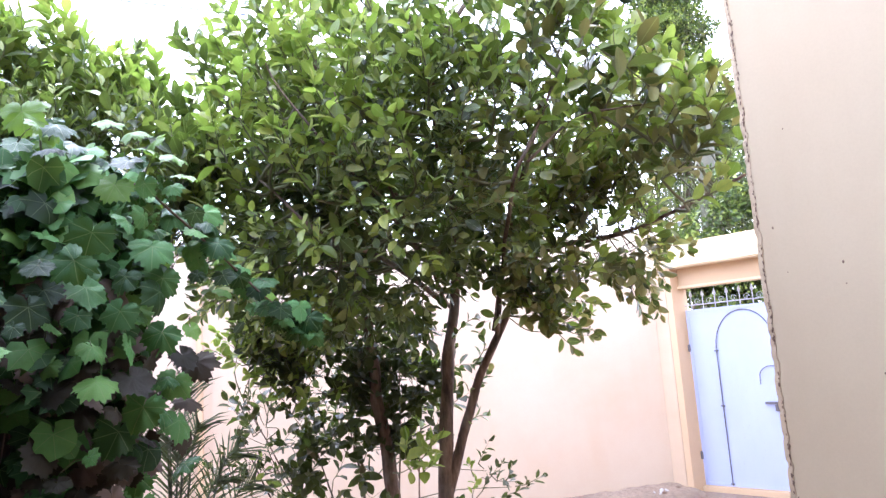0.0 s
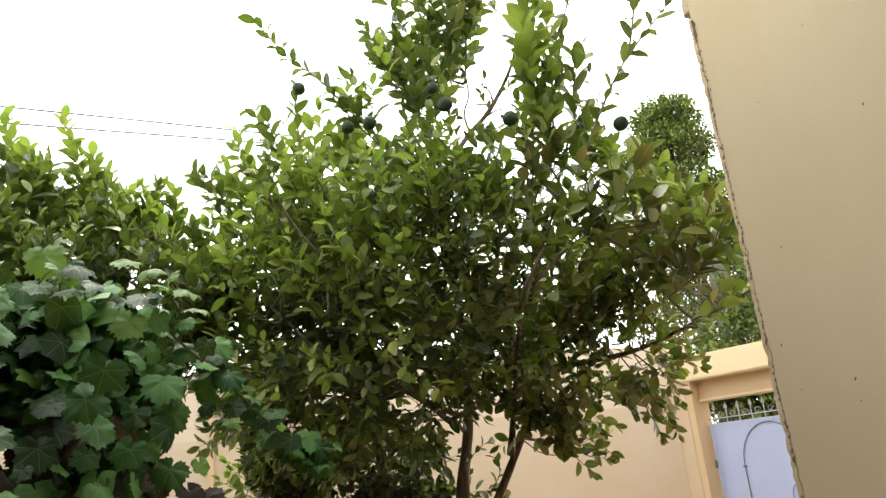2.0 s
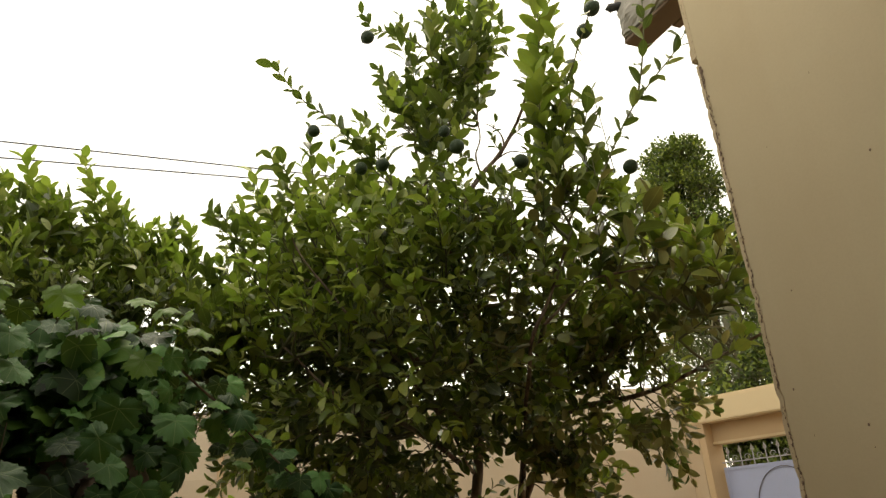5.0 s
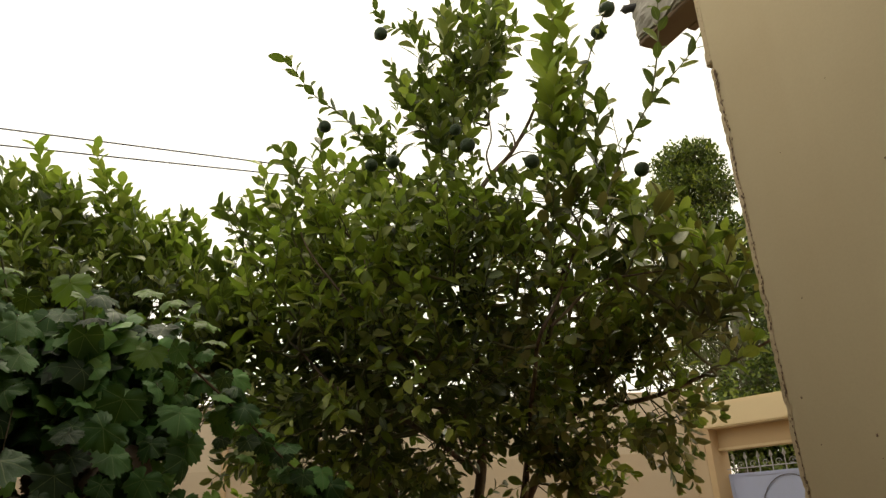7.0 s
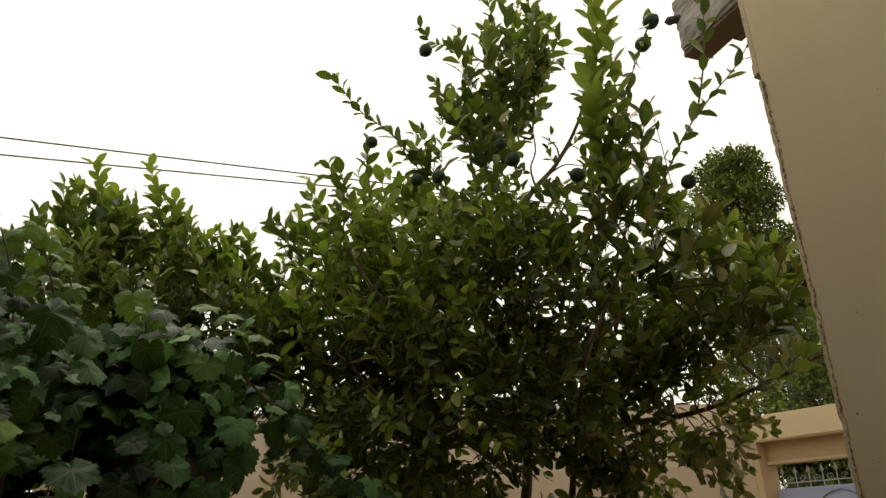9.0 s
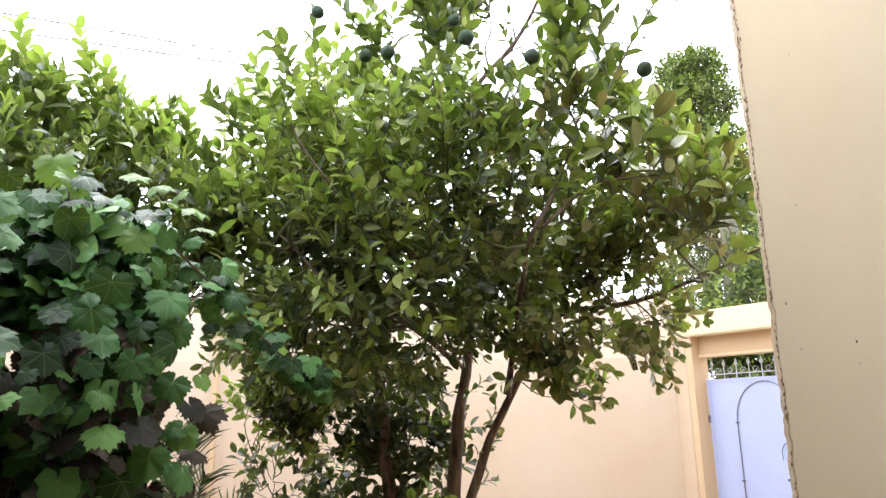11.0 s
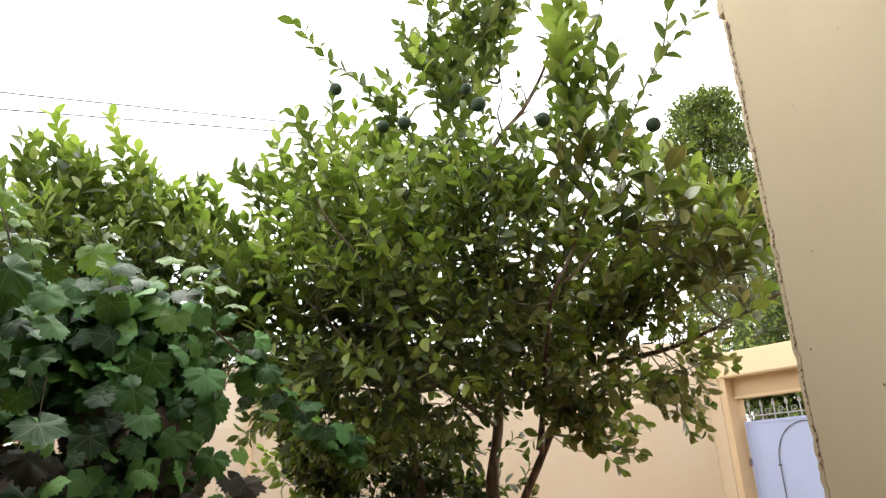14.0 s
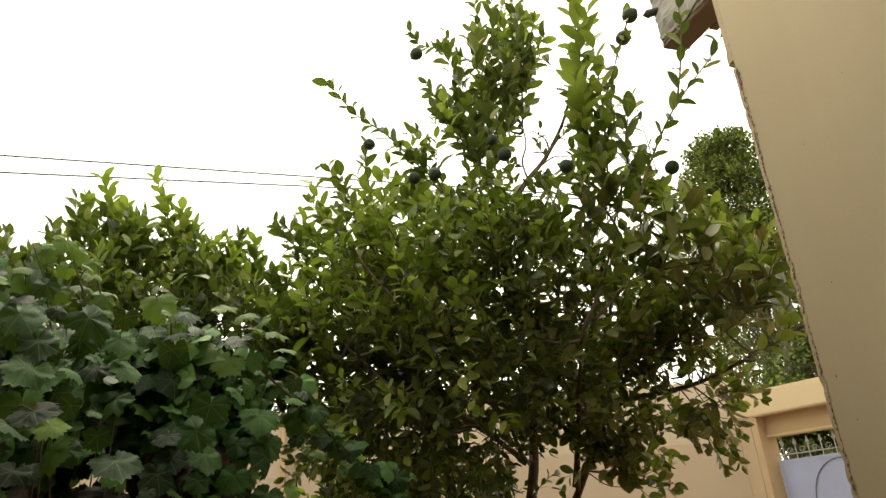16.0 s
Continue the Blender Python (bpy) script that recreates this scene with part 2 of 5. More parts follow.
def box(bm, x0, x1, y0, y1, z0, z1, m=None, bevel=0.0):
    vs = bmesh.ops.create_cube(bm, size=1)["verts"]
    for v in vs:
        v.co = Vector((x0 + (v.co.x + 0.5) * (x1 - x0), y0 + (v.co.y + 0.5) * (y1 - y0), z0 + (v.co.z + 0.5) * (z1 - z0)))
    if bevel:
        es = list({e for v in vs for e in v.link_edges})
        out = bmesh.ops.bevel(bm, geom=es, offset=bevel, segments=2, affect="EDGES")
        vs = list({v for f in out["faces"] for v in f.verts} | {v for v in vs if v.is_valid})
    if m:
        for v in vs:
            v.co = m @ v.co
    return vs


def tube(points, radii, sides=8, wobble=0.0):
    """Verts and faces of a tapered tube along a line of points."""
    pts = [Vector(p) for p in points]
    verts, faces = [], []
    side = None
    for k, p in enumerate(pts):
        d = (pts[min(k + 1, len(pts) - 1)] - pts[max(k - 1, 0)]).normalized()
        if side is None:
            side = d.orthogonal().normalized()
        side = (side - d * side.dot(d)).normalized()
        up = d.cross(side)
        for j in range(sides):
            ang = 2 * math.pi * j / sides
            r = radii[k] * (1 + wobble * noise.noise(p * 9 + Vector((math.cos(ang), math.sin(ang), 0)) * 1.3))
            verts.append(p + (side * math.cos(ang) + up * math.sin(ang)) * r)
    for k in range(len(pts) - 1):
        for j in range(sides):
            a, b = k * sides + j, k * sides + (j + 1) % sides
            faces.append((a, b, b + sides, a + sides))
    verts.append(pts[-1] + (pts[-1] - pts[-2]).normalized() * radii[-1])
    tip = len(verts) - 1
    for j in range(sides):
        faces.append(((len(pts) - 1) * sides + j, (len(pts) - 1) * sides + (j + 1) % sides, tip))
    return verts, faces


def smooth_line(points, steps=5):
    """Catmull-Rom line through the points."""
    p = [Vector(q) for q in points]
    p = [2 * p[0] - p[1]] + p + [2 * p[-1] - p[-2]]
    out = []
    for k in range(1, len(p) - 2):
        a, b, c, d = p[k - 1:k + 3]
        for s in range(steps):
            t = s / steps
            out.append(0.5 * (2 * b + (c - a) * t + (2 * a - 5 * b + 4 * c - d) * t * t + (3 * b - a - 3 * c + d) * t ** 3))
    out.append(p[-2])
    return out


class Heap:
    """Gathers many small meshes into one."""

    def __init__(self):
        self.v, self.f = [], []

    def add(self, verts, faces):
        k = len(self.v)
        self.v.extend(verts)
        self.f.extend(tuple(i + k for i in f) for f in faces)


# ---- setting ----
bm = bmesh.new()
for k in range(25):
    for j in range(25):
        bm.verts.new((0, 0, 0))
bm.verts.ensure_lookup_table()
steps = [math.copysign(abs(k / 12) ** 3, k) * 900 for k in range(-12, 13)]
for k in range(25):
    for j in range(25):
        x, y = steps[k], steps[j] + 4
        bm.verts[k * 25 + j].co = (x, y, 0.05 * noise.noise(Vector((x * 0.6, y * 0.6, 0))) - 0.03)
for k in range(24):
    for j in range(24):
        bm.faces.new([bm.verts[i] for i in (k * 25 + j, (k + 1) * 25 + j, (k + 1) * 25 + j + 1, k * 25 + j + 1)])
ground = part("ground", bm, SOIL)
tagged(ground, "bare dusty brown soil of the yard", "ground", kind="structure")

# back wall of the yard; its own axes: along the wall to the west, out towards the yard, up
CORNER = Vector((2.37, 7.93, 0))
wx, wy = Vector((-math.cos(radians(10)), -math.sin(radians(10)), 0)), Vector((math.sin(radians(10)), -math.cos(radians(10)), 0))
BACK = Matrix(((wx.x, wy.x, 0, CORNER.x), (wx.y, wy.y, 0, CORNER.y), (0, 0, 1, 0), (0, 0, 0, 1)))
bm = bmesh.new()
box(bm, -0.3, 6.95, -0.24, -0.025, -0.3, 2.74, BACK, 0.012)
wall_back = part("wall_back", bm, PALE)
tagged(wall_back, "cream rendered yard wall with a paler top band", "wall", kind="structure")
bm = bmesh.new()
box(bm, -0.02, 6.9, -0.026, 0.0, -0.3, 2.1, BACK, 0.006)
part("render_coat", bm, PINK, wall_back, "pinkish cream render on the lower wall")
bm = bmesh.new()
box(bm, 4.72, 4.775, -0.02, 0.04, -0.3, 2.7, BACK, 0.01)
part("wall_strip", bm, OCHRE, wall_back, "brownish vertical strip on the wall")
bm = bmesh.new()
box(bm, 4.15, 4.65, -0.02, 0.012, -0.3, 2.7, BACK, 0.01)
part("pilaster", bm, PINK, wall_back, "shallow cream pilaster")

# gate wall; axes: along the wall towards the house, out to the yard, up
GATE_AT = Vector((2.712, 7.907, 0))
ga = radians(42.4)
gx, gy = Vector((math.sin(ga), -math.cos(ga), 0)), Vector((-math.cos(ga), -math.sin(ga), 0))
GATE = Matrix(((gx.x, gy.x, 0, GATE_AT.x), (gx.y, gy.y, 0, GATE_AT.y), (0, 0, 1, 0), (0, 0, 0, 1)))
GW = 1.22
bm = bmesh.new()
box(bm, -0.42, -0.092, -0.1, 0.22, -0.3, 2.3, GATE, 0.003)
box(bm, GW + 0.02, 3.2, -0.1, 0.22, -0.3, 2.3, GATE, 0.003)
wall_gate = part("wall_gate", bm, PIER)
tagged(wall_gate, "cream wall with a recessed gateway", "wall", kind="structure")
bm = bmesh.new()
box(bm, -0.42, 3.2, -0.14, 0.235, 2.3, 2.56, GATE, 0.014)
part("fascia", bm, FASCIA, wall_gate, "yellow cream band over the gateway")
bm = bmesh.new()
box(bm, -0.09, -0.02, -0.1, 0.217, -0.3, 2.3, GATE, 0.002)
part("jamb", bm, OCHRE, wall_gate, "tan plaster reveal of the gateway")
bm = bmesh.new()
box(bm, GW + 0.0, GW + 0.022, -0.1, 0.2, -0.3, 2.3, GATE, 0.005)
part("jamb", bm, OCHRE, wall_gate)
bm = bmesh.new()
box(bm, -0.02, GW, -0.1, 0.06, 2.11, 2.305, GATE, 0.006)
part("lintel", bm, OCHRE, wall_gate, "tan plaster lintel set back over the gate")
bm = bmesh.new()
box(bm, -0.03, GW + 0.01, -0.09, 0.085, 2.085, 2.112, GATE, 0.006)
part("lintel_lip", bm, FASCIA, wall_gate, "pale plaster lip under the lintel")
bm = bmesh.new()
box(bm, -0.02, GW + 0.0, -0.12, 0.05, -0.2, 0.012, GATE, 0.006)
part("threshold", bm, OCHRE, wall_gate, "dusty cement threshold")

# bank of soil and a few stones in the corner by the gate
verts, faces = [], []
for k in range(41):
    s = -0.15 + 2.6 * k / 40
    top = 0.055 * math.exp(-((s - 0.15) / 0.75) ** 2) + 0.015
    for j in range(9):
        o = -0.03 + 0.42 * j / 8
        z = top * (1 - j / 8) ** 1.4 + 0.03 * noise.noise(Vector((s * 7, o * 9, 3))) * (1 - j / 8) - 0.03 * (j == 8)
        verts.append(BACK @ Vector((s, o, z)))
for k in range(40):
    for j in range(8):
        a = k * 9 + j
        faces.append((a, a + 1, a + 10, a + 9))
bank = mesh_object("soil_bank", verts, faces, SOIL, smooth=True)
tagged(bank, "low bank of brown soil along the foot of the wall", "soil", kind="structure")
rng = random.Random(12)
for k in range(9):
    bm = bmesh.new()
    bmesh.ops.create_icosphere(bm, subdivisions=2, radius=rng.uniform(0.012, 0.03))
    for v in bm.verts:
        v.co = Vector((v.co.x * 1.3, v.co.y, v.co.z * 0.7)) * (1 + 0.35 * noise.noise(v.co * 30 + Vector((k, 0, 0))))
    stone = part("stone", bm, CONCRETE if k % 3 else SOFFIT)
    tagged(stone, "small rough stone lying on the soil by the gate", "stone", "stones by the gate")
    stone.location = BACK @ Vector((rng.uniform(0.0, 0.35), rng.uniform(0.08, 0.35), 0.02))
    stone.rotation_euler = (rng.uniform(0, 1), rng.uniform(0, 1), rng.uniform(0, 6))

# plain unseen walls, added to close the yard behind the viewer and cut sky light
bm = bmesh.new()
box(bm, -4.6, 5.2, -3.3, -3.0, -0.3, 3.9)
unseen_wall_south = part("unseen_wall_south", bm, CREAM)
tagged(unseen_wall_south, "unseen plain cream wall added behind the viewer to block sky light", "wall", kind="structure")
bm = bmesh.new()
box(bm, -4.6, -4.35, -3.0, 6.45, -0.3, 2.7)
unseen_wall_west = part("unseen_wall_west", bm, PINK)
tagged(unseen_wall_west, "unseen plain cream wall added to close the yard on the west", "wall", kind="structure")

# unseen slab, added overhead to keep sky light off the vine and house wall
bm = bmesh.new()
box(bm, -4.6, 4.0, -3.05, 0.95, 3.3, 3.48)
shade_slab = part("shade_slab", bm, CREAM)
tagged(shade_slab, "unseen plain slab added over the viewer to shade vine and house wall", "roof", kind="structure")

# iron gate
gate = new("gate")
tagged(gate, "lavender painted sheet iron gate, closed, with arched rod ornament and spikes", "gate")
bm = bmesh.new()
box(bm, 0.0, GW - 0.01, -0.02, 0.0, 0.02, 1.84, GATE, 0.004)
part("panel", bm, GATE_PAINT, gate)
for x0, x1, z0, z1 in ((0.0, 0.035, 0.02, 1.85), (GW - 0.045, GW - 0.01, 0.02, 1.85), (0.035, GW - 0.045, 1.815, 1.85), (0.035, GW - 0.045, 0.02, 0.055)):
    bm = bmesh.new()
    box(bm, x0, x1, -0.03, 0.008, z0, z1, GATE, 0.004)
    part("frame_bar", bm, GATE_PAINT, gate)


def rod(name, pts, r, mat, parent, label="", sides=6):
    v, f = tube([GATE @ Vector(q) for q in pts], [r] * len(pts), sides)
    return mesh_object(name, v, f, mat, parent, label, smooth=True)


arch = [(0.3, 0.012, 0.03), (0.3, 0.012, 0.8), (0.3, 0.012, 1.42)]
arch += [(0.61 - 0.31 * math.cos(k * math.pi / 16), 0.012, 1.42 + 0.385 * math.sin(k * math.pi / 16)) for k in range(1, 17)]
arch += [(0.92, 0.012, 0.8), (0.92, 0.012, 0.03)]
rod("arch_rod", arch, 0.0045, IRON, gate, "dark iron rod bent to an arch")
small = [(0.72 + 0.12 * (1 - math.cos(k * math.pi / 10)), 0.012, 1.12 + 0.1 * math.sin(k * math.pi / 10)) for k in range(0, 11)]
rod("small_arch_rod", [(0.72, 0.012, 1.04)] + small + [(0.96, 0.012, 1.04)], 0.004, IRON, gate)
for z in (1.4, 0.83, 0.05):
    for s in (0.3, 0.92):
        rod("rod_knot", [(s - 0.018, 0.014, z), (s, 0.018, z), (s + 0.018, 0.014, z)], 0.008, IRON, gate)
bm = bmesh.new()
box(bm, 0.74, 0.9, 0.0, 0.022, 0.845, 0.868, GATE, 0.004)
latch = part("latch", bm, IRON, gate, "dark iron bolt latch")
bm = bmesh.new()
box(bm, 0.84, 0.875, 0.0, 0.035, 0.775, 0.843, GATE, 0.005)
part("latch_handle", bm, IRON, latch)
for z in (1.44, 0.32):
    rod("hinge", [(0.0, 0.014, z - 0.035), (0.0, 0.014, z + 0.035)], 0.014, IRON, gate, sides=8)
# spiked cresting
rod("cresting_rail", [(-0.01, -0.012, 1.9), (GW - 0.01, -0.012, 1.9)], 0.006, SPIKE_PAINT, gate)
for k in range(9):
    s = 0.07 + 0.135 * k
    spike = rod("spike", [(s, -0.012, 1.85), (s, -0.012, 1.99)], 0.0055, SPIKE_PAINT, gate)
    tip = [(s, -0.012, 1.985), (s, -0.012, 2.0), (s, -0.012, 2.02), (s, -0.012, 2.055)]
    v, f = tube([GATE @ Vector(q) for q in tip], [0.008, 0.019, 0.014, 0.002], 6)
    mesh_object("spear_head", v, f, SPIKE_PAINT, spike)
    curl = [(s + 0.067 + 0.036 * (1 - 0.055 * j) * math.cos(j * 0.55), -0.012, 1.93 + 0.036 * (1 - 0.055 * j) * math.sin(j * 0.55)) for j in range(14)]
    if k < 8:
        rod("scroll", curl, 0.003, SPIKE_PAINT, gate, sides=5)

# house: wall that runs back past the camera, with a broken corner and a concrete eaves beam
EDGE = Vector((1.023, 2.386, 0))
ha = radians(65)
hx, hy = Vector((math.cos(ha), -math.sin(ha), 0)), Vector((-math.sin(ha), -math.cos(ha), 0))
HOUSE = Matrix(((hx.x, hy.x, 0, EDGE.x), (hx.y, hy.y, 0, EDGE.y), (0, 0, 1, 0), (0, 0, 0, 1)))
bm = bmesh.new()
ARRIS = 0.034
box(bm, ARRIS, 7.0, -0.3, 0.0, -0.3, 4.3, HOUSE)
wall_house = part("wall_house", bm, CREAM)
tagged(wall_house, "tall cream plastered house wall with small pits", "wall", kind="structure")
bm = bmesh.new()
box(bm, ARRIS + 0.02, 7.0, -4.5, -0.3, -0.3, 4.29, HOUSE)
part("house_core", bm, CREAM, wall_house)
# broken corner: a rough strip of render with chips along it
rng = random.Random(4)
verts, faces = [], []
rows = 320
for k in range(rows + 1):
    z = -0.3 + k * (3.07 + 0.3) / rows
    chip = max(0.0, noise.noise(Vector((0.3, 0.7, z * 9)))) * 0.004 + max(0.0, noise.noise(Vector((4.3, 0.7, z * 41)))) * 0.012
    inset = 0.0015 * noise.noise(Vector((9.3, 1.7, z * 14)))
    wide = ARRIS + 0.004 + chip
    for s, o in ((0.004 + inset + 0.3 * chip, -0.16), (0.0 + inset + 0.4 * chip, -0.035), (0.006 + inset + chip * 0.6, -0.014 - 0.4 * chip), (0.016 + 0.5 * chip, -0.004 - 0.5 * chip), (wide, 0.003), (wide + 0.004, -0.02)):
        verts.append(HOUSE @ Vector((s, o, z)))
for k in range(rows):
    for j in range(5):
        a = k * 6 + j
        faces.append((a, a + 1, a + 7, a + 6))
faces.append(tuple(range(rows * 6, rows * 6 + 6)))
mesh_object("broken_edge", verts, faces, BROKEN, wall_house, "chipped brownish plaster along the corner")
# chips knocked out beside the corner, and pits in the face
for k in range(260):
    z = 3.05 - 2.4 * rng.random() ** 2
    s = ARRIS + 0.001 + abs(rng.gauss(0, 0.005))
    r = rng.uniform(0.0015, 0.0055)
    vs = []
    for j in range(7):
        t = j * 2 * math.pi / 7
        vs.append(HOUSE @ Vector((s + r * 0.8 * math.cos(t) * rng.uniform(0.6, 1.2), 0.0035, z + r * 1.6 * math.sin(t) * rng.uniform(0.6, 1.2))))
    c = HOUSE @ Vector((s, 0.006, z))
    mesh_object("chip", vs + [c], [(j, (j + 1) % 7, 7) for j in range(7)], SOFFIT, wall_house)
for s, z, r in ((0.557, 2.411, 0.0035), (0.178, 2.107, 0.0028), (0.310, 1.667, 0.0042), (0.092, 1.809, 0.0035), (0.124, 1.663, 0.0021), (0.310, 1.605, 0.0021), (0.630, 1.9, 0.0021), (0.450, 2.75, 0.0021), (0.230, 2.6, 0.0021), (0.380, 1.35, 0.0028)):
    vs = [HOUSE @ Vector((s + r * math.cos(j) * rng.uniform(0.7, 1.2), 0.003, z + r * 1.3 * math.sin(j) * rng.uniform(0.7, 1.2))) for j in range(6)]
    mesh_object("pit", vs + [HOUSE @ Vector((s, 0.005, z))], [(j, (j + 1) % 6, 6) for j in range(6)], SOFFIT, wall_house)
# upper corner, set back above the notch
bm = bmesh.new()
box(bm, 0.006, ARRIS + 0.002, -0.25, -0.001, 3.1, 4.3, HOUSE, 0.004)
box(bm, -0.014, 0.02, -0.2, -0.012, 3.1, 3.17, HOUSE, 0.008)
part("corner_stub", bm, BROKEN, wall_house)
eaves = new("roof_beam")
tagged(eaves, "weathered grey concrete beam end jutting past the house corner", "beam")
bm = bmesh.new()
box(bm, -0.5, 0.05, -0.285, -0.135, 3.6, 3.9, HOUSE, 0.012)
bmesh.ops.subdivide_edges(bm, edges=bm.edges[:], cuts=16, use_grid_fill=True)
for v in bm.verts:
    q = v.co.copy()
    v.co += Vector((noise.noise(q * 7), noise.noise(q * 7 + Vector((3, 1, 0))), 0.6 * noise.noise(q * 6))) * 0.03
    v.co += Vector((noise.noise(q * 31), noise.noise(q * 31 + Vector((5, 2, 0))), noise.noise(q * 31 + Vector((1, 8, 0))))) * 0.009
    v.co += Vector((noise.noise(q * 90), noise.noise(q * 90 + Vector((5, 2, 0))), noise.noise(q * 90 + Vector((1, 8, 0))))) * 0.004
part("beam", bm, CONCRETE, eaves)
bm = bmesh.new()
box(bm, -0.49, 0.05, -0.278, -0.145, 3.575, 3.598, HOUSE, 0.004)
box(bm, -0.31, 0.05, -0.33, -0.28, 3.575, 3.598, HOUSE, 0.004)
part("soffit_board", bm, SOFFIT, eaves, "brown stained underside")
spout = new("roof_spout")
tagged(spout, "short black plastic spout sticking out beside the beam", "spout")
v, f = tube([HOUSE @ Vector(q) for q in ((-0.46, -0.16, 3.79), (-0.485, -0.115, 3.785), (-0.495, -0.1, 3.782))], [0.02, 0.02, 0.023], 10)
mesh_object("pipe", v, f, BLACK, spout)

# ---- plants ----
def citrus_leaf(fold=0.09, bend=0.13, wide=1.0, wave=0.0):
    """A blunt oval leaf along +x, one long, folded along its midrib and bent down to its tip."""
    verts, faces = [(0, 0, 0)], []
    for k, (x, w) in enumerate(((0.1, 0.095), (0.3, 0.215), (0.53, 0.255), (0.76, 0.205), (0.92, 0.1))):
        w *= wide
        d = -bend * x * x
        rise = fold * w / 0.25
        verts += [(x, w, rise + d + wave * (-1) ** k), (x, 0, d), (x, -w, rise + d - wave * (-1) ** k)]
    verts.append((1.0, 0, -bend))
    faces += [(0, 2, 1), (0, 3, 2)]
    for k in range(4):
        a = 1 + 3 * k
        faces += [(a, a + 1, a + 4, a + 3), (a + 1, a + 2, a + 5, a + 4)]
    faces += [(13, 14, 16), (14, 15, 16)]
    return verts, faces


def grape_leaf(seed, n=44, rings=(0.45, 0.8, 1.0), cup=0.3):
    """A five-lobed toothed leaf; the stalk meets it at the origin, the tip points along +x."""
    rng = random.Random(seed)
    keys = [(0.0, 0.98), (0.5, 0.74), (0.98, 0.9), (1.45, 0.69), (1.9, 0.78), (2.45, 0.66), (2.85, 0.52), (math.pi, 0.1)]
    keys = [(a, r * rng.uniform(0.92, 1.08)) for a, r in keys]
    ring = []
    for k in range(n):
        a = -math.pi + 2 * math.pi * (k + 0.5) / n
        for (a0, r0), (a1, r1) in zip(keys, keys[1:]):
            if a0 <= abs(a) <= a1:
                t = (abs(a) - a0) / (a1 - a0)
                r = r0 + (r1 - r0) * (t ** 0.85 if r1 > r0 else t ** 1.1)
        r *= (1 + (0.08 if k % 2 else -0.075) + rng.uniform(-0.035, 0.035)) * 0.64
        ring.append((r * math.cos(a), r * math.sin(a)))

    def height(x, y):
        a, r = math.atan2(y, x), math.hypot(x, y)
        quilt = min(abs(a - c) for c in (0.0, 0.98, -0.98, 1.9, -1.9))
        return 0.16 * r * min(quilt, 0.45) - cup * r * r - 0.12 * abs(y) + 0.09 * noise.noise(Vector((x * 3.5, y * 3.5, seed)))

    verts = [(0, 0, 0)]
    for sc in rings:
        verts += [(x * sc, y * sc, height(x * sc, y * sc)) for x, y in ring]
    faces = []
    for k in range(n - 1):
        faces.append((0, 1 + k, 2 + k))
        for j in range(len(rings) - 1):
            a, b = 1 + j * n + k, 1 + (j + 1) * n + k
            faces.append((a, b, b + 1, a + 1))
    return verts, faces


LEAVES = [citrus_leaf(), citrus_leaf(0.14, 0.24, 0.92, 0.012), citrus_leaf(0.05, 0.05, 1.06, 0.008), citrus_leaf(0.1, 0.34, 0.98, -0.015)]
GRAPES = [grape_leaf(k, cup=0.12 + 0.16 * k) for k in range(5)]
INNER_GRAPES = [grape_leaf(k, 16, (0.6, 1.0), 0.3) for k in range(3)]


def turn_to(direction, normal, roll=0.0):
    x = Vector(direction).normalized()
    z = Vector(normal) - x * Vector(normal).dot(x)
    z = z.normalized() if z.length > 1e-4 else x.orthogonal().normalized()
    m = Matrix((x, z.cross(x), z)).transposed().to_4x4()
    return m @ Euler((roll, 0, 0)).to_matrix().to_4x4()


def place_leaf(at, direction, normal, size, roll=0.0, wide=1.0):
    return Matrix.Translation(at) @ turn_to(direction, normal, roll) @ Matrix.Diagonal((size, size * wide, size, 1))


def lay_leaves(thing, name, shapes, mats, spots, singles, key, label=""):
    """Leaves at the given poses: the nearest as parts of their own, the rest joined. mats: joined, single."""
    spots = sorted(spots, key=lambda s: key(s[0].translation))
    kinds = []
    for sh in shapes:
        me = bpy.data.meshes.new(name)
        me.from_pydata(sh[0], [], sh[1])
        me.materials.append(mats[1])
        me.shade_smooth()
        flat_map(me, [v[:2] for v in sh[0]])
        kinds.append(me)
    for m, k in spots[:singles]:
        ob = new(name, kinds[k % len(kinds)])
        ob.parent = thing
        ob.matrix_basis = m
    heap, flat = Heap(), []
    arrays = [np.array([(*v, 1.0) for v in sh[0]]) for sh in shapes]
    for m, k in spots[singles:]:
        k %= len(shapes)
        pts = arrays[k] @ np.array(m).T
        heap.add([tuple(q[:3]) for q in pts.tolist()], shapes[k][1])
        flat.extend(v[:2] for v in shapes[k][0])
    if heap.v:
        mesh_object("foliage", heap.v, heap.f, mats[0], thing, label, smooth=True, kind="stuff", flat=flat)


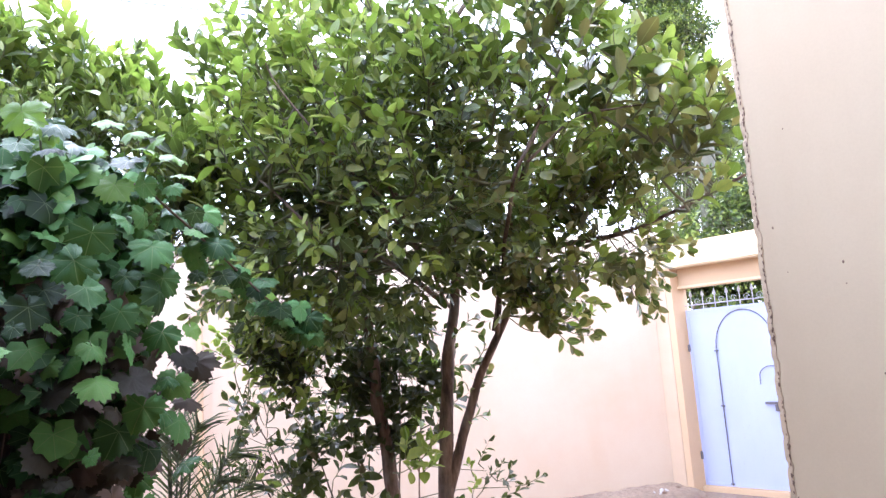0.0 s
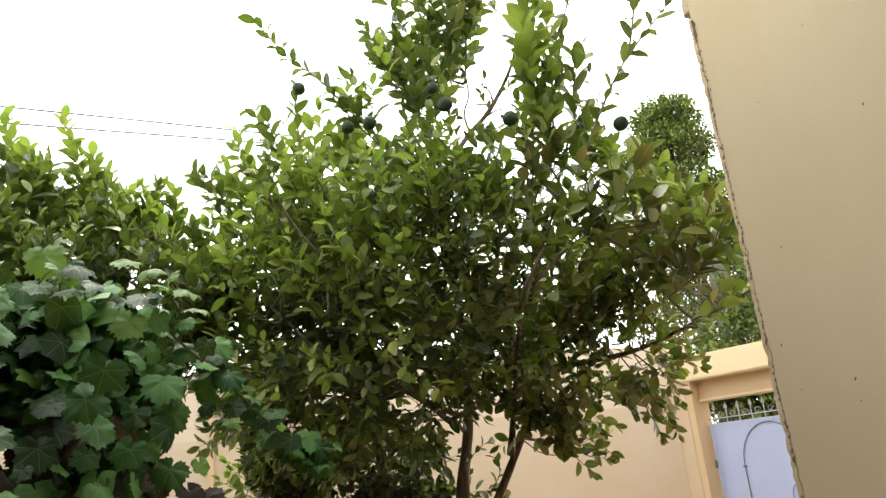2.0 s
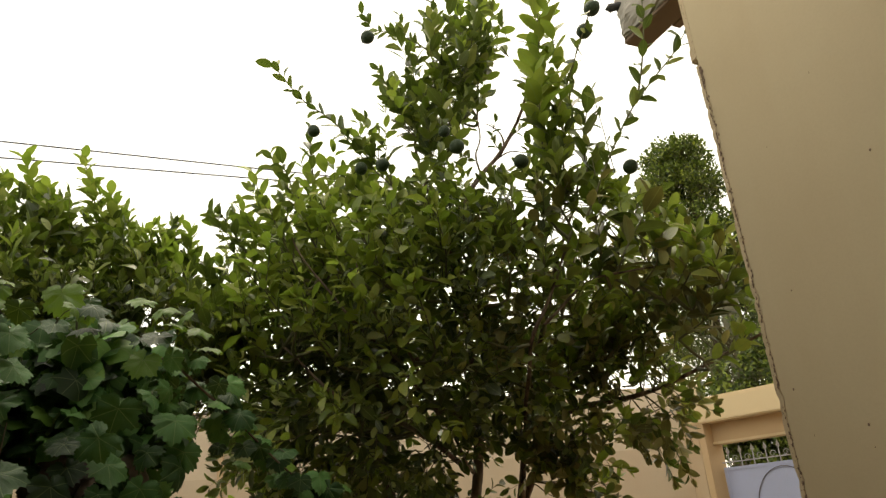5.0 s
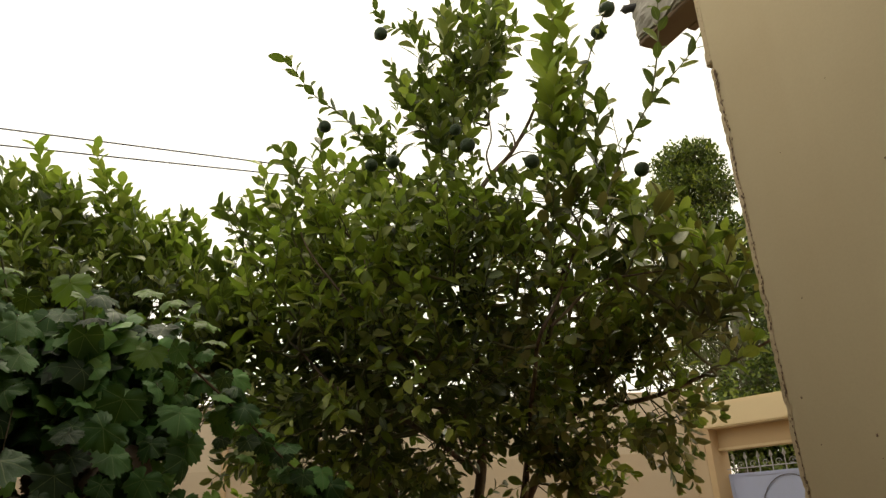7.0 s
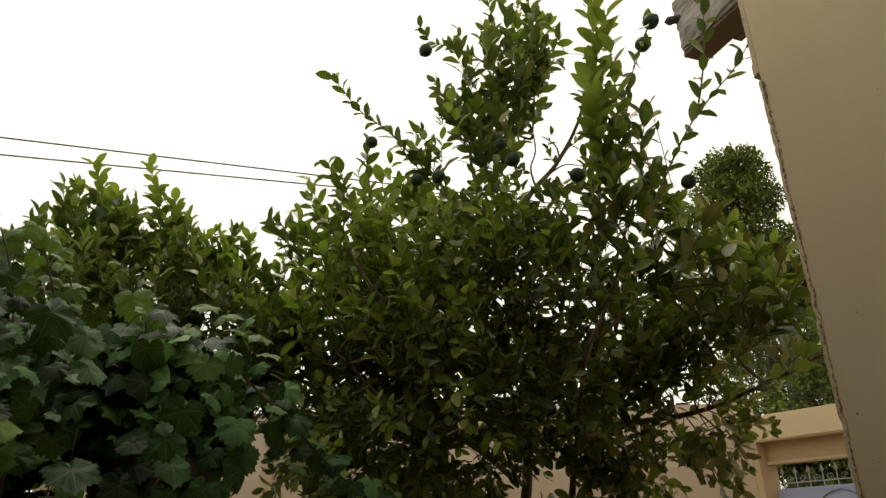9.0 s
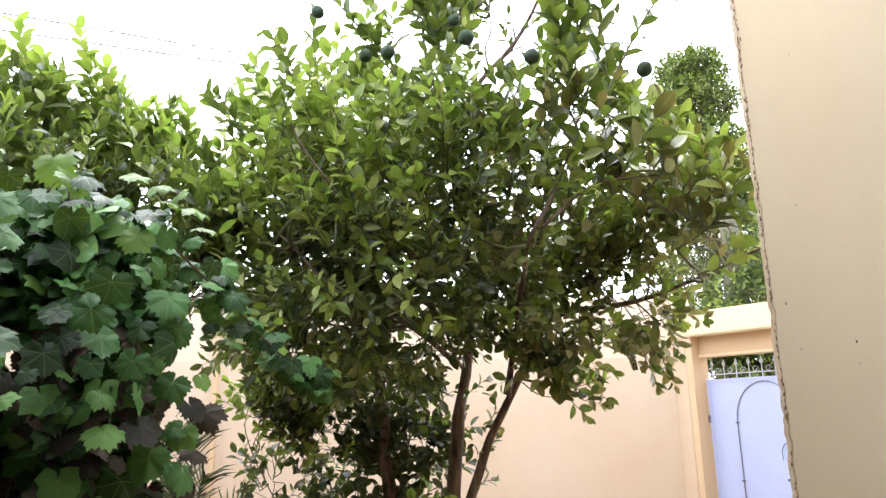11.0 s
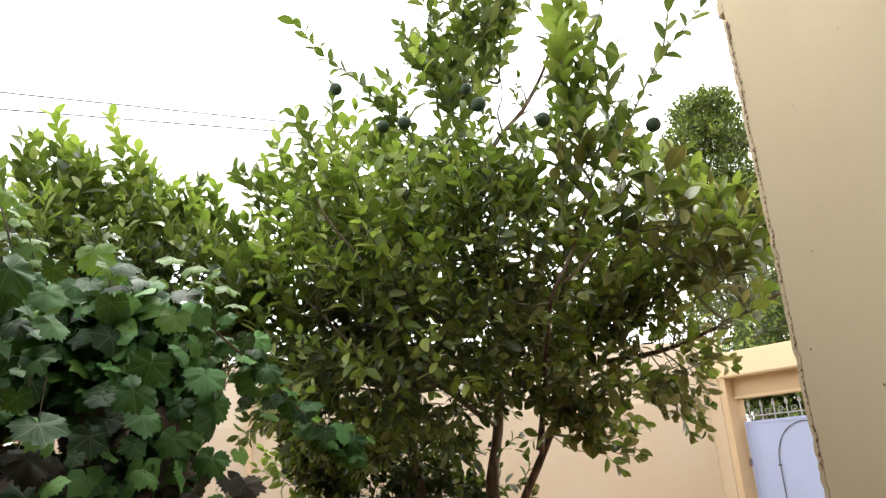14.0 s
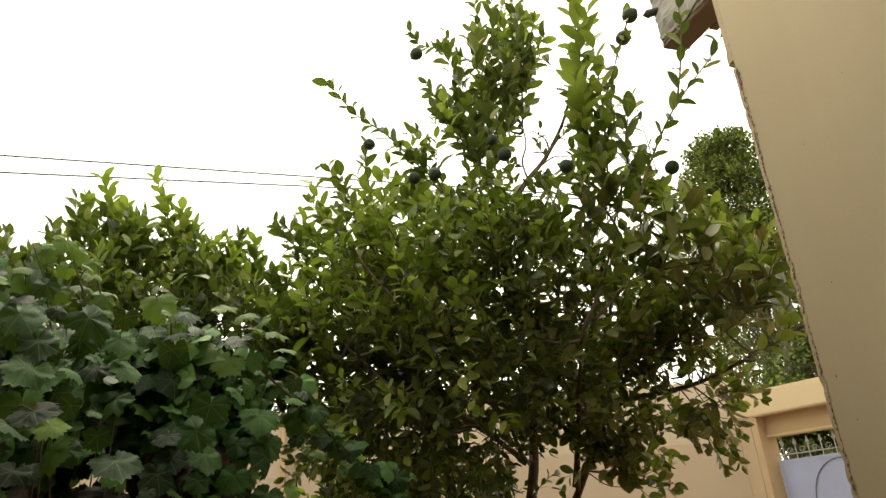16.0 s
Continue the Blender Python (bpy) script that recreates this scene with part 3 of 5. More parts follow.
class Tree:
    """Limbs, twigs and leaves of one plant, gathered before they are laid out."""

    def __init__(self, name, label, category, seed, base, leaf=(0.055, 0.09), gap=0.026):
        self.thing = new(name)
        self.thing.location = base
        tagged(self.thing, label, category)
        bpy.context.view_layer.update()
        self.base, self.rng, self.leaf, self.gap = Vector(base), random.Random(seed), leaf, gap
        self.twigs, self.spots, self.young, self.bones = Heap(), [], [], []

    def local(self, verts):
        return [Vector(v) - self.base for v in verts]

    def limb(self, name, pts, r0, r1, sides=9, mat=None, label=""):
        line = smooth_line(pts, 5)
        for k, q in enumerate(line[1:-1]):
            line[k + 1] = q + Vector((noise.noise(q * 6), noise.noise(q * 6 + Vector((7, 0, 0))), 0)) * 0.012
        n = len(line) - 1
        v, f = tube(line, [r0 + (r1 - r0) * (k / n) ** 0.8 for k in range(n + 1)], sides, 0.25)
        mesh_object(name, self.local(v), f, mat or BARK, self.thing, label, smooth=True)
        self.bones += line

    def twig(self, start, direction, length, young=False, leaf=None, droop=0.0, bare=0.12, thick=0.0028, spread=1.0):
        rng = self.rng
        leaf = leaf or self.leaf
        d = Vector(direction).normalized()
        n = max(3, int(length / 0.05))
        pts = [Vector(start)]
        for k in range(n):
            d = (d + Vector((rng.uniform(-1, 1), rng.uniform(-1, 1), rng.uniform(-1, 1))) * 0.13 + Vector((0, 0, 0.05 - droop))).normalized()
            pts.append(pts[-1] + d * length / n)
        v, f = tube(pts, [thick * (1 - 0.7 * k / n) for k in range(n + 1)], 4)
        self.twigs.add(self.local(v), f)
        s, turn = length * bare, rng.uniform(0, 6.28)
        while s < length:
            k = min(int(s / length * n), n - 1)
            along = (pts[k + 1] - pts[k]).normalized()
            at_ = pts[k] + (pts[k + 1] - pts[k]) * (s / length * n - k)
            side = along.orthogonal().normalized()
            out = side * math.cos(turn) + along.cross(side) * math.sin(turn)
            ld = (along * rng.uniform(0.5, 1.15) + out * spread + Vector((0, 0, rng.uniform(-0.3, 0.2) - 3 * droop))).normalized()
            normal = along * 0.9 + Vector((rng.uniform(-0.5, 0.5), rng.uniform(-0.5, 0.5), 0.7))
            size = rng.uniform(*leaf) * (0.75 + 0.5 * min(1, (length - s) / 0.1))
            m = place_leaf(at_ - self.base + ld * 0.006, ld, normal, size, rng.uniform(-0.9, 0.9), rng.uniform(0.85, 1.15))
            (self.young if young else self.spots).append((m, rng.randrange(4)))
            s += self.gap * rng.uniform(0.7, 1.4)
            turn += 2.4 + rng.uniform(-0.4, 0.4)
        d = (pts[-1] - pts[-2]).normalized()
        for k in range(2):
            ld = (d + Vector((rng.uniform(-1, 1), rng.uniform(-1, 1), rng.uniform(-1, 1))) * 0.4).normalized()
            (self.young if young else self.spots).append((place_leaf(pts[-1] - self.base, ld, ld.orthogonal(), rng.uniform(*leaf) * 0.8, rng.uniform(-1, 1)), rng.randrange(4)))
        return pts

    def shoot(self, pts, young=False, leaf=None, thick=0.005, gap=None):
        """A leading shoot through the given points, leafy along its length."""
        line = smooth_line(pts, 4)
        n = len(line) - 1
        v, f = tube(line, [thick * (1 - 0.6 * k / n) for k in range(n + 1)], 5)
        self.twigs.add(self.local(v), f)
        turn = self.rng.uniform(0, 6.28)
        for k in range(1, n + 1):
            a, b = line[k - 1], line[k]
            self.bones.append(b)
            along = (b - a).normalized()
            count = max(1, round((b - a).length / (gap or 0.024)))
            for j in range(count):
                turn += 2.4
                side = along.orthogonal().normalized()
                out = side * math.cos(turn) + along.cross(side) * math.sin(turn)
                ld = (along * self.rng.uniform(0.9, 1.5) + out).normalized()
                size = self.rng.uniform(*(leaf or self.leaf)) * 1.1
                at_ = a + (b - a) * (j / count) - self.base
                (self.young if young else self.spots).append((place_leaf(at_, ld, along + Vector((0, 0, 0.3)), size, self.rng.uniform(-0.5, 0.5), 1.05), self.rng.randrange(4)))

    def spray(self, base, tip, young=0.5, leaf=None, sides=3):
        """A leading shoot from base to tip with a few leafy side twigs."""
        rng, a, b = self.rng, Vector(base), Vector(tip)
        sag = Vector((rng.uniform(-0.03, 0.03), rng.uniform(-0.03, 0.03), -0.02))
        size = leaf or self.leaf
        root = min(self.bones, key=lambda q: (q - a).length + max(0.0, q.z - a.z) * 1.5)
        v, f = tube(smooth_line([root, (root + a) / 2 + sag, a], 4), [0.009, 0.0085, 0.008, 0.0075, 0.007, 0.0065, 0.006, 0.0055, 0.005], 5, 0.1)
        self.twigs.add(self.local(v), f)
        self.shoot([a, (a + b) / 2 + sag, b], rng.random() < young, size, gap=0.033)
        for k in range(sides):
            t = 0.1 + 0.6 * (k + rng.random()) / sides
            side = Vector((rng.uniform(-1, 1), rng.uniform(-1, 0.6), rng.uniform(-0.2, 0.5)))
            self.twig(a + (b - a) * t, (b - a).normalized() * 1.1 + side * 0.7, rng.uniform(0.14, 0.24), rng.random() < young, (size[0] * 0.9, size[1] * 0.95))

    def clump(self, centre, radii, count, young=0.15, lift=0.55, length=(0.13, 0.28), leaf=None, droop=0.0):
        """Leafy twigs that fan out together in an uneven ellipsoid, carried by one branchlet from the nearest limb."""
        rng, c = self.rng, Vector(centre)
        lead = Vector((rng.uniform(-0.4, 0.4), rng.uniform(-0.7, 0.1), 0))
        if self.bones:
            fall = 0.3 if droop else 1.5
            root = min(self.bones, key=lambda q: (q - c).length + max(0.0, q.z - c.z) * fall)
            bend = (root + c) / 2 + Vector((rng.uniform(-0.06, 0.06), rng.uniform(-0.06, 0.06), rng.uniform(-0.05, 0.03)))
            girth = min(0.008, 0.0012 + 0.00028 * count)
            v, f = tube(smooth_line([root, bend, c], 4), [girth * (1 - 0.055 * k) for k in range(9)], 5, 0.1)
            self.twigs.add(self.local(v), f)
            if (c - root).length > 0.05:
                lead = lead * 0.5 + (c - root).normalized() * 0.6
        lead = lead + Vector((0, 0, lift))
        for k in range(max(2, round(count * 0.72))):
            while True:
                q = Vector((rng.uniform(-1, 1), rng.uniform(-1, 1), rng.uniform(-1, 1)))
                if q.length < 1:
                    break
            start = c + Vector((q.x * radii[0], q.y * radii[1], q.z * radii[2])) * 0.85
            d = lead + q * 0.45 + Vector((rng.uniform(-1, 1), rng.uniform(-1, 1), rng.uniform(-1, 1))) * 0.3
            if rng.random() < 0.5:
                v, f = tube([c + (start - c) * 0.3, start], [0.003, 0.0028], 4)
                self.twigs.add(self.local(v), f)
            self.twig(start, d, rng.uniform(*length), rng.random() < young, leaf, droop, spread=0.55 if lift > 0.7 else 0.7 if lift > 0.3 else 0.95)

    def finish(self, name="leaf", singles=300, mats=None, young=None):
        if self.twigs.v:
            mesh_object("twig_mass", self.twigs.v, self.twigs.f, TWIG, self.thing, "thin green and brown twigs", smooth=True, kind="stuff")
        lay_leaves(self.thing, name, LEAVES, mats or (CITRUS, CITRUS_ONE), self.spots, singles, lambda q: q.y, "dense glossy green foliage")
        if self.young:
            lay_leaves(self.thing, name, LEAVES, (young or YOUNG_BACKLIT, young or YOUNG_BACKLIT), self.young, 0, lambda q: q.y, "lighter young leaves, backlit look in their colour")


# lime tree before the wall
lime = Tree("lime_tree", "lime tree with forked brown trunk, glossy leaves and green limes", "tree", 11, (-0.06, 3.49, 0.0), leaf=(0.052, 0.09), gap=0.027)
lime.limb("trunk", [(-0.04, 3.50, -0.04), (-0.035, 3.50, 0.41), (-0.025, 3.50, 0.86), (0.0, 3.50, 1.17), (0.02, 3.52, 1.44), (0.07, 3.55, 1.69), (0.12, 3.55, 2.07), (0.18, 3.48, 2.39)], 0.047, 0.018, 12, label="ridged brown trunk")
lime.limb("limb", [(-0.02, 3.50, 0.85), (0.02, 3.5, 0.98), (0.08, 3.49, 1.13), (0.17, 3.47, 1.39), (0.28, 3.43, 1.6), (0.43, 3.36, 1.88), (0.55, 3.33, 1.95), (0.82, 3.2, 1.97), (1.03, 3.05, 2.03), (1.27, 2.9, 2.13)], 0.03, 0.006, 9, label="long limb arching towards the house wall")
lime.limb("limb", [(0.12, 3.51, 1.98), (0.07, 3.35, 2.44), (0.05, 3.30, 2.83), (0.17, 3.19, 3.05), (0.31, 3.09, 3.16), (0.43, 3.00, 3.33), (0.52, 2.95, 3.62)], 0.022, 0.005, 8)
lime.limb("limb", [(0.25, 3.43, 1.59), (0.33, 3.31, 1.98), (0.47, 3.06, 2.47), (0.55, 3.02, 2.67), (0.67, 2.98, 2.97)], 0.016, 0.005, 7)
lime.limb("limb", [(0.47, 3.06, 2.44), (0.73, 2.96, 2.56), (0.95, 2.78, 2.66)], 0.008, 0.004, 6)
lime.limb("limb", [(0.08, 3.53, 1.88), (-0.14, 3.31, 2.18), (-0.33, 3.11, 2.52), (-0.53, 2.99, 2.86)], 0.018, 0.005, 7)
lime.limb("limb", [(0.03, 3.51, 1.74), (-0.24, 3.21, 1.93), (-0.48, 3.01, 2.03), (-0.73, 3.06, 2.28)], 0.015, 0.005, 7)
lime.limb("limb", [(0.11, 3.41, 2.56), (-0.04, 3.11, 2.95), (-0.09, 3.01, 3.29), (0.06, 2.93, 3.53)], 0.014, 0.004, 7)
R = (0.2, 0.24, 0.17)
LEFT_CROWN = [(-0.73, 3.01, 2.91, 12), (-0.65, 2.92, 2.74, 22), (-0.46, 2.96, 2.88, 20), (-0.24, 2.99, 2.95, 20), (-0.21, 2.90, 2.66, 26), (-0.57, 2.94, 2.37, 28), (-0.82, 3.19, 2.58, 20), (-0.43, 3.11, 2.61, 24), (-0.87, 3.21, 2.33, 20), (-0.93, 3.16, 2.00, 18), (-0.94, 3.27, 2.20, 18)]
MIDDLE_CROWN = [(-0.35, 2.88, 2.19, 30), (-0.02, 2.90, 2.42, 28), (0.04, 2.90, 2.11, 28), (-0.20, 2.90, 1.96, 28), (-0.48, 2.96, 1.89, 28), (0.25, 2.89, 2.29, 26), (0.10, 3.21, 2.56, 24), (0.21, 2.89, 2.65, 20), (-0.09, 3.21, 2.86, 18), (-0.68, 3.11, 1.98, 22), (-0.29, 3.31, 2.37, 22), (0.01, 3.31, 2.17, 22)]
LOWER_CROWN = [(-0.78, 3.10, 1.83, 20), (-0.58, 3.15, 1.73, 20), (-0.38, 3.08, 1.75, 20), (-0.69, 3.02, 1.98, 18), (-0.12, 3.20, 1.75, 16), (-0.04, 3.10, 1.92, 20), (0.25, 3.19, 1.90, 16), (0.42, 3.11, 1.83, 9), (0.55, 3.22, 1.78, 6), (0.34, 3.28, 1.76, 5), (0.89, 3.24, 1.87, 8)]
RIGHT_CROWN = [(0.35, 3.1, 1.99, 10), (0.49, 2.98, 2.29, 16), (0.65, 3.19, 2.13, 12), (0.8, 3.04, 2.34, 13), (0.99, 2.89, 2.45, 10), (1.03, 2.97, 2.24, 8), (0.49, 3.18, 1.81, 9), (0.46, 2.84, 2.71, 10), (0.67, 2.8, 2.68, 9), (0.52, 3.35, 2.51, 10), (1.03, 2.75, 2.34, 5)]
TOP_CROWN = [(-0.08, 3.0, 3.3, 16), (-0.08, 2.98, 3.49, 9), (0.06, 2.9, 3.49, 16), (0.21, 2.89, 3.62, 12), (0.09, 2.9, 3.72, 8), (-0.26, 2.98, 3.2, 4), (0.58, 2.82, 3.01, 6), (0.1, 2.98, 3.39, 12), (0.26, 2.98, 3.57, 10), (0.22, 2.98, 3.77, 10), (-0.01, 2.98, 3.34, 10), (0.36, 2.98, 3.72, 6)]
for x, y, z, count in LEFT_CROWN:
    lime.clump((x, y + 0.18, z - 0.08), R, count * 0.85, 0.3, 1.1)
for x, y, z, count in MIDDLE_CROWN:
    lime.clump((x, y, z), R, count * 1.12, 0.25, 0.6 if z > 2.3 else 0.2, leaf=(0.045, 0.078), droop=0.0 if z > 2.3 else 0.03)
INNER_CROWN = [(-0.6, 3.5, 2.3, 22), (-0.3, 3.6, 2.1, 22), (0.0, 3.7, 2.3, 22), (0.3, 3.6, 2.2, 14), (-0.5, 3.5, 2.7, 20), (-0.1, 3.6, 2.7, 20), (0.3, 3.5, 2.6, 13), (0.6, 3.5, 2.3, 7), (0.85, 3.3, 2.35, 7), (1.0, 3.1, 2.45, 6), (1.1, 3.0, 2.25, 6), (-0.8, 3.5, 2.0, 20), (-0.4, 3.5, 1.9, 20), (0.1, 3.7, 1.95, 18), (0.45, 3.3, 2.0, 10), (1.08, 2.98, 2.38, 6), (1.12, 2.95, 2.15, 4)]
DEEP_CROWN = [(-0.45, 3.5, 2.2, 16), (-0.66, 3.45, 2.16, 16), (-0.29, 3.45, 1.94, 16), (0.12, 3.5, 2.02, 14), (0.41, 3.45, 2.23, 8), (0.66, 3.35, 2.35, 8), (-0.31, 3.4, 2.51, 14), (-0.64, 3.4, 2.42, 14), (-0.87, 3.4, 2.22, 10), (0.87, 3.25, 2.25, 5), (-0.5, 3.4, 1.92, 14), (-0.76, 3.4, 1.89, 12), (-0.14, 3.4, 1.82, 10), (0.0, 3.5, 2.25, 10), (0.19, 3.5, 2.15, 10), (-0.17, 3.5, 2.15, 10), (0.35, 3.5, 2.14, 8), (-0.4, 3.5, 2.06, 8), (0.54, 3.5, 2.12, 8)]
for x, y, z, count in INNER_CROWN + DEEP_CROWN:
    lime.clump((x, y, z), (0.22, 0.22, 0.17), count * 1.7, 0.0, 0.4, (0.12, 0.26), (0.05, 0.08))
for x, y, z in [(-0.65, 3.39, 2.68), (-0.54, 3.41, 2.56), (-0.4, 3.43, 2.49), (-0.48, 3.42, 2.7), (-0.31, 3.44, 2.61), (-0.7, 3.38, 2.55)]:
    lime.clump((x, y, z), (0.16, 0.16, 0.12), 11, 0.1, 0.4)
for x, y, z in [(-0.39, 3.37, 2.35), (-0.23, 3.38, 2.31), (-0.13, 3.39, 2.26), (-0.52, 3.35, 2.42)]:
    lime.clump((x, y, z), (0.14, 0.16, 0.11), 10, 0.1, 0.4)
for x, y, z, count in LOWER_CROWN:
    lime.clump((x, y, z), (0.17, 0.2, 0.1), count * 1.6, 0.08, 0.1, (0.1, 0.2), (0.042, 0.07), droop=0.05)
FRINGE = [(0.43, 3.29, 1.66, 8), (0.51, 3.28, 1.62, 8), (0.56, 3.27, 1.55, 6), (0.53, 3.27, 1.7, 8), (0.45, 3.29, 1.77, 7), (0.59, 3.26, 1.83, 8), (0.16, 3.32, 1.76, 5), (0.01, 3.32, 1.76, 6), (0.4, 3.25, 1.6, 8), (0.49, 3.25, 1.54, 8), (0.57, 3.25, 1.5, 8), (0.63, 3.25, 1.48, 6), (0.39, 3.25, 1.7, 7), (0.52, 3.25, 1.64, 8), (0.87, 3.25, 1.74, 5), (0.97, 3.25, 1.68, 4), (1.06, 3.25, 1.83, 5)]
for x, y, z, count in FRINGE:
    lime.clump((x - 0.08, y, z + 0.09), (0.1, 0.14, 0.06), count, 0.15, 0.1, (0.08, 0.16), (0.045, 0.075), 0.05)
RIGHT_LOW = [(0.66, 3.4, 1.9, 9), (0.82, 3.3, 1.88, 9), (0.92, 3.2, 1.95, 8), (0.68, 3.25, 1.82, 5)]
for x, y, z, count in RIGHT_LOW:
    lime.clump((x, y, z), (0.15, 0.18, 0.1), count, 0.25, 0.1, (0.09, 0.18), (0.045, 0.078), 0.04)
LIMB_LEAVES = [(0.64, 3.15, 2.09, 14), (0.77, 3.15, 2.13, 14), (0.85, 3.15, 2.03, 10), (0.7, 3.15, 2.0, 14), (0.96, 3.15, 2.12, 9), (0.55, 3.15, 2.15, 9), (0.84, 3.15, 2.23, 9), (1.0, 3.15, 2.01, 7), (0.39, 3.15, 2.06, 10), (0.51, 3.15, 2.26, 9)]
for x, y, z, count in LIMB_LEAVES:
    lime.clump((x, y, z), (0.11, 0.14, 0.08), count, 0.3, 0.3, (0.1, 0.18), (0.042, 0.07))
for x, y, z, count in RIGHT_CROWN:
    lime.clump((x, y, z), (0.17, 0.2, 0.14), count, 0.55, 0.8 if z > 2.3 else 0.3, (0.11, 0.22))
for x, y, z, count in TOP_CROWN:
    lime.clump((x, y, z), (0.12, 0.16, 0.13), count * 0.62, 0.25, 1.2, (0.12, 0.24))
CROWN_FILL = [(0.09, 2.92, 3.23, 7), (-0.07, 2.92, 3.18, 7), (0.03, 2.92, 3.05, 8), (0.46, 2.88, 2.83, 4), (0.66, 2.84, 2.73, 5), (0.3, 2.9, 2.73, 8), (0.71, 3.08, 2.12, 8), (0.79, 3.07, 2.04, 6), (0.65, 3.1, 2.2, 6), (0.87, 3.04, 2.15, 5), (0.79, 3.06, 2.23, 4), (0.62, 3.1, 2.0, 6), (0.5, 3.13, 2.07, 6), (0.49, 3.0, 2.61, 7), (0.63, 3.0, 2.54, 8), (0.36, 3.0, 2.57, 10), (0.72, 2.95, 2.46, 7), (0.27, 3.05, 2.62, 9), (0.52, 3.0, 2.45, 7), (0.8, 2.95, 2.54, 6)]
for x, y, z, count in CROWN_FILL:
    lime.clump((x, y, z), (0.1, 0.14, 0.1), count, 0.3, 0.9, (0.1, 0.2))
lime.limb("limb", [(0.04, 3.2, 2.4), (0.04, 2.98, 2.66), (0.16, 2.95, 2.92), (0.26, 2.95, 3.04), (0.32, 2.95, 3.11), (0.38, 2.93, 3.18)], 0.013, 0.005, 7)
lime.limb("limb", [(0.2, 2.95, 2.96), (0.18, 2.95, 3.07), (0.21, 2.94, 3.16), (0.2, 2.93, 3.3)], 0.006, 0.0025, 6)
for line in ([(0.3, 2.95, 3.09), (0.27, 2.94, 3.16), (0.3, 2.93, 3.26)], [(0.36, 2.94, 3.16), (0.42, 2.92, 3.2), (0.45, 2.9, 3.27)], [(0.22, 2.95, 3.0), (0.32, 2.93, 2.98), (0.41, 2.92, 2.93)], [(0.18, 2.95, 3.05), (0.1, 2.94, 3.1), (0.05, 2.93, 3.16)]):
    lime.shoot(line, leaf=(0.035, 0.05), gap=0.06, thick=0.0028)
lime.limb("limb", [(0.32, 2.95, 3.11), (0.31, 2.95, 3.18), (0.25, 2.95, 3.24)], 0.005, 0.002, 6)
lime.limb("limb", [(0.26, 2.95, 3.04), (0.34, 2.95, 3.08), (0.42, 2.93, 3.06)], 0.005, 0.002, 6)
lime.limb("limb", [(0.26, 3.43, 1.57), (0.28, 3.15, 1.85), (0.31, 2.72, 2.12), (0.38, 2.72, 2.27), (0.46, 2.72, 2.43), (0.51, 2.72, 2.54)], 0.012, 0.004, 7)
lime.limb("limb", [(0.05, 3.52, 1.72), (-0.08, 3.1, 1.95), (-0.32, 2.7, 2.21), (-0.44, 2.7, 2.36), (-0.54, 2.7, 2.51), (-0.61, 2.7, 2.64)], 0.009, 0.003, 6)
lime.limb("limb", [(-0.08, 3.1, 1.95), (-0.17, 2.8, 2.15), (-0.28, 2.65, 2.28), (-0.33, 2.65, 2.4), (-0.35, 2.65, 2.5)], 0.008, 0.003, 6)
lime.limb("limb", [(0.37, 2.75, 2.2), (0.57, 2.75, 2.36), (0.73, 2.75, 2.39), (0.89, 2.75, 2.4)], 0.007, 0.003, 6)
FAN_SHOOTS = [((-0.58, 3.05, 2.43), (-0.86, 2.95, 3.12)), ((-0.49, 3.0, 2.46), (-0.72, 2.9, 3.16)), ((-0.47, 3.05, 2.52), (-0.64, 3.0, 3.17)), ((-0.36, 2.95, 2.51), (-0.5, 2.85, 3.04)), ((-0.69, 3.1, 2.51), (-0.95, 3.0, 2.98)), ((-0.76, 3.1, 2.46), (-1.05, 3.0, 2.91)), ((-0.57, 3.0, 2.29), (-0.77, 2.85, 2.73)), ((-0.34, 3.0, 2.6), (-0.41, 2.95, 3.05)), ((-0.23, 2.9, 2.53), (-0.29, 2.8, 2.87)), ((-0.11, 2.85, 2.55), (-0.07, 2.75, 2.99)), ((-0.03, 2.95, 2.61), (-0.02, 2.85, 2.87)), ((-0.46, 2.9, 2.28), (-0.61, 2.75, 2.62)), ((-0.31, 2.85, 2.3), (-0.48, 2.7, 2.62)), ((-0.17, 2.8, 2.29), (-0.32, 2.65, 2.59)), ((-0.07, 2.8, 2.31), (-0.18, 2.7, 2.63)), ((-0.64, 3.1, 2.22), (-0.9, 3.05, 2.56))]
CROWN_SHOOTS = [((-0.0, 3.0, 3.05), (-0.23, 2.95, 3.56)), ((0.02, 3.0, 3.21), (-0.06, 2.95, 3.51)), ((0.06, 2.95, 3.13), (-0.19, 2.9, 3.28)), ((0.09, 2.95, 3.19), (0.05, 2.9, 3.78)), ((0.15, 2.95, 3.25), (0.18, 2.9, 3.92)), ((0.21, 2.95, 3.27), (0.31, 2.9, 3.78)), ((0.06, 3.0, 2.9), (-0.1, 2.95, 3.39)), ((0.05, 3.05, 3.1), (0.2, 3.0, 3.59)), ((-0.12, 3.0, 2.89), (-0.44, 2.95, 3.27)), ((-0.19, 3.0, 2.92), (-0.33, 2.95, 3.22)), ((0.09, 2.85, 2.38), (-0.09, 2.7, 2.67)), ((0.12, 2.85, 2.38), (0.06, 2.75, 2.7)), ((0.22, 2.9, 2.41), (0.18, 2.8, 2.67)), ((0.06, 3.0, 2.87), (0.03, 2.9, 3.23)), ((-0.87, 3.2, 2.28), (-1.03, 3.15, 2.72)), ((-0.75, 3.15, 2.37), (-0.93, 3.05, 2.76))]
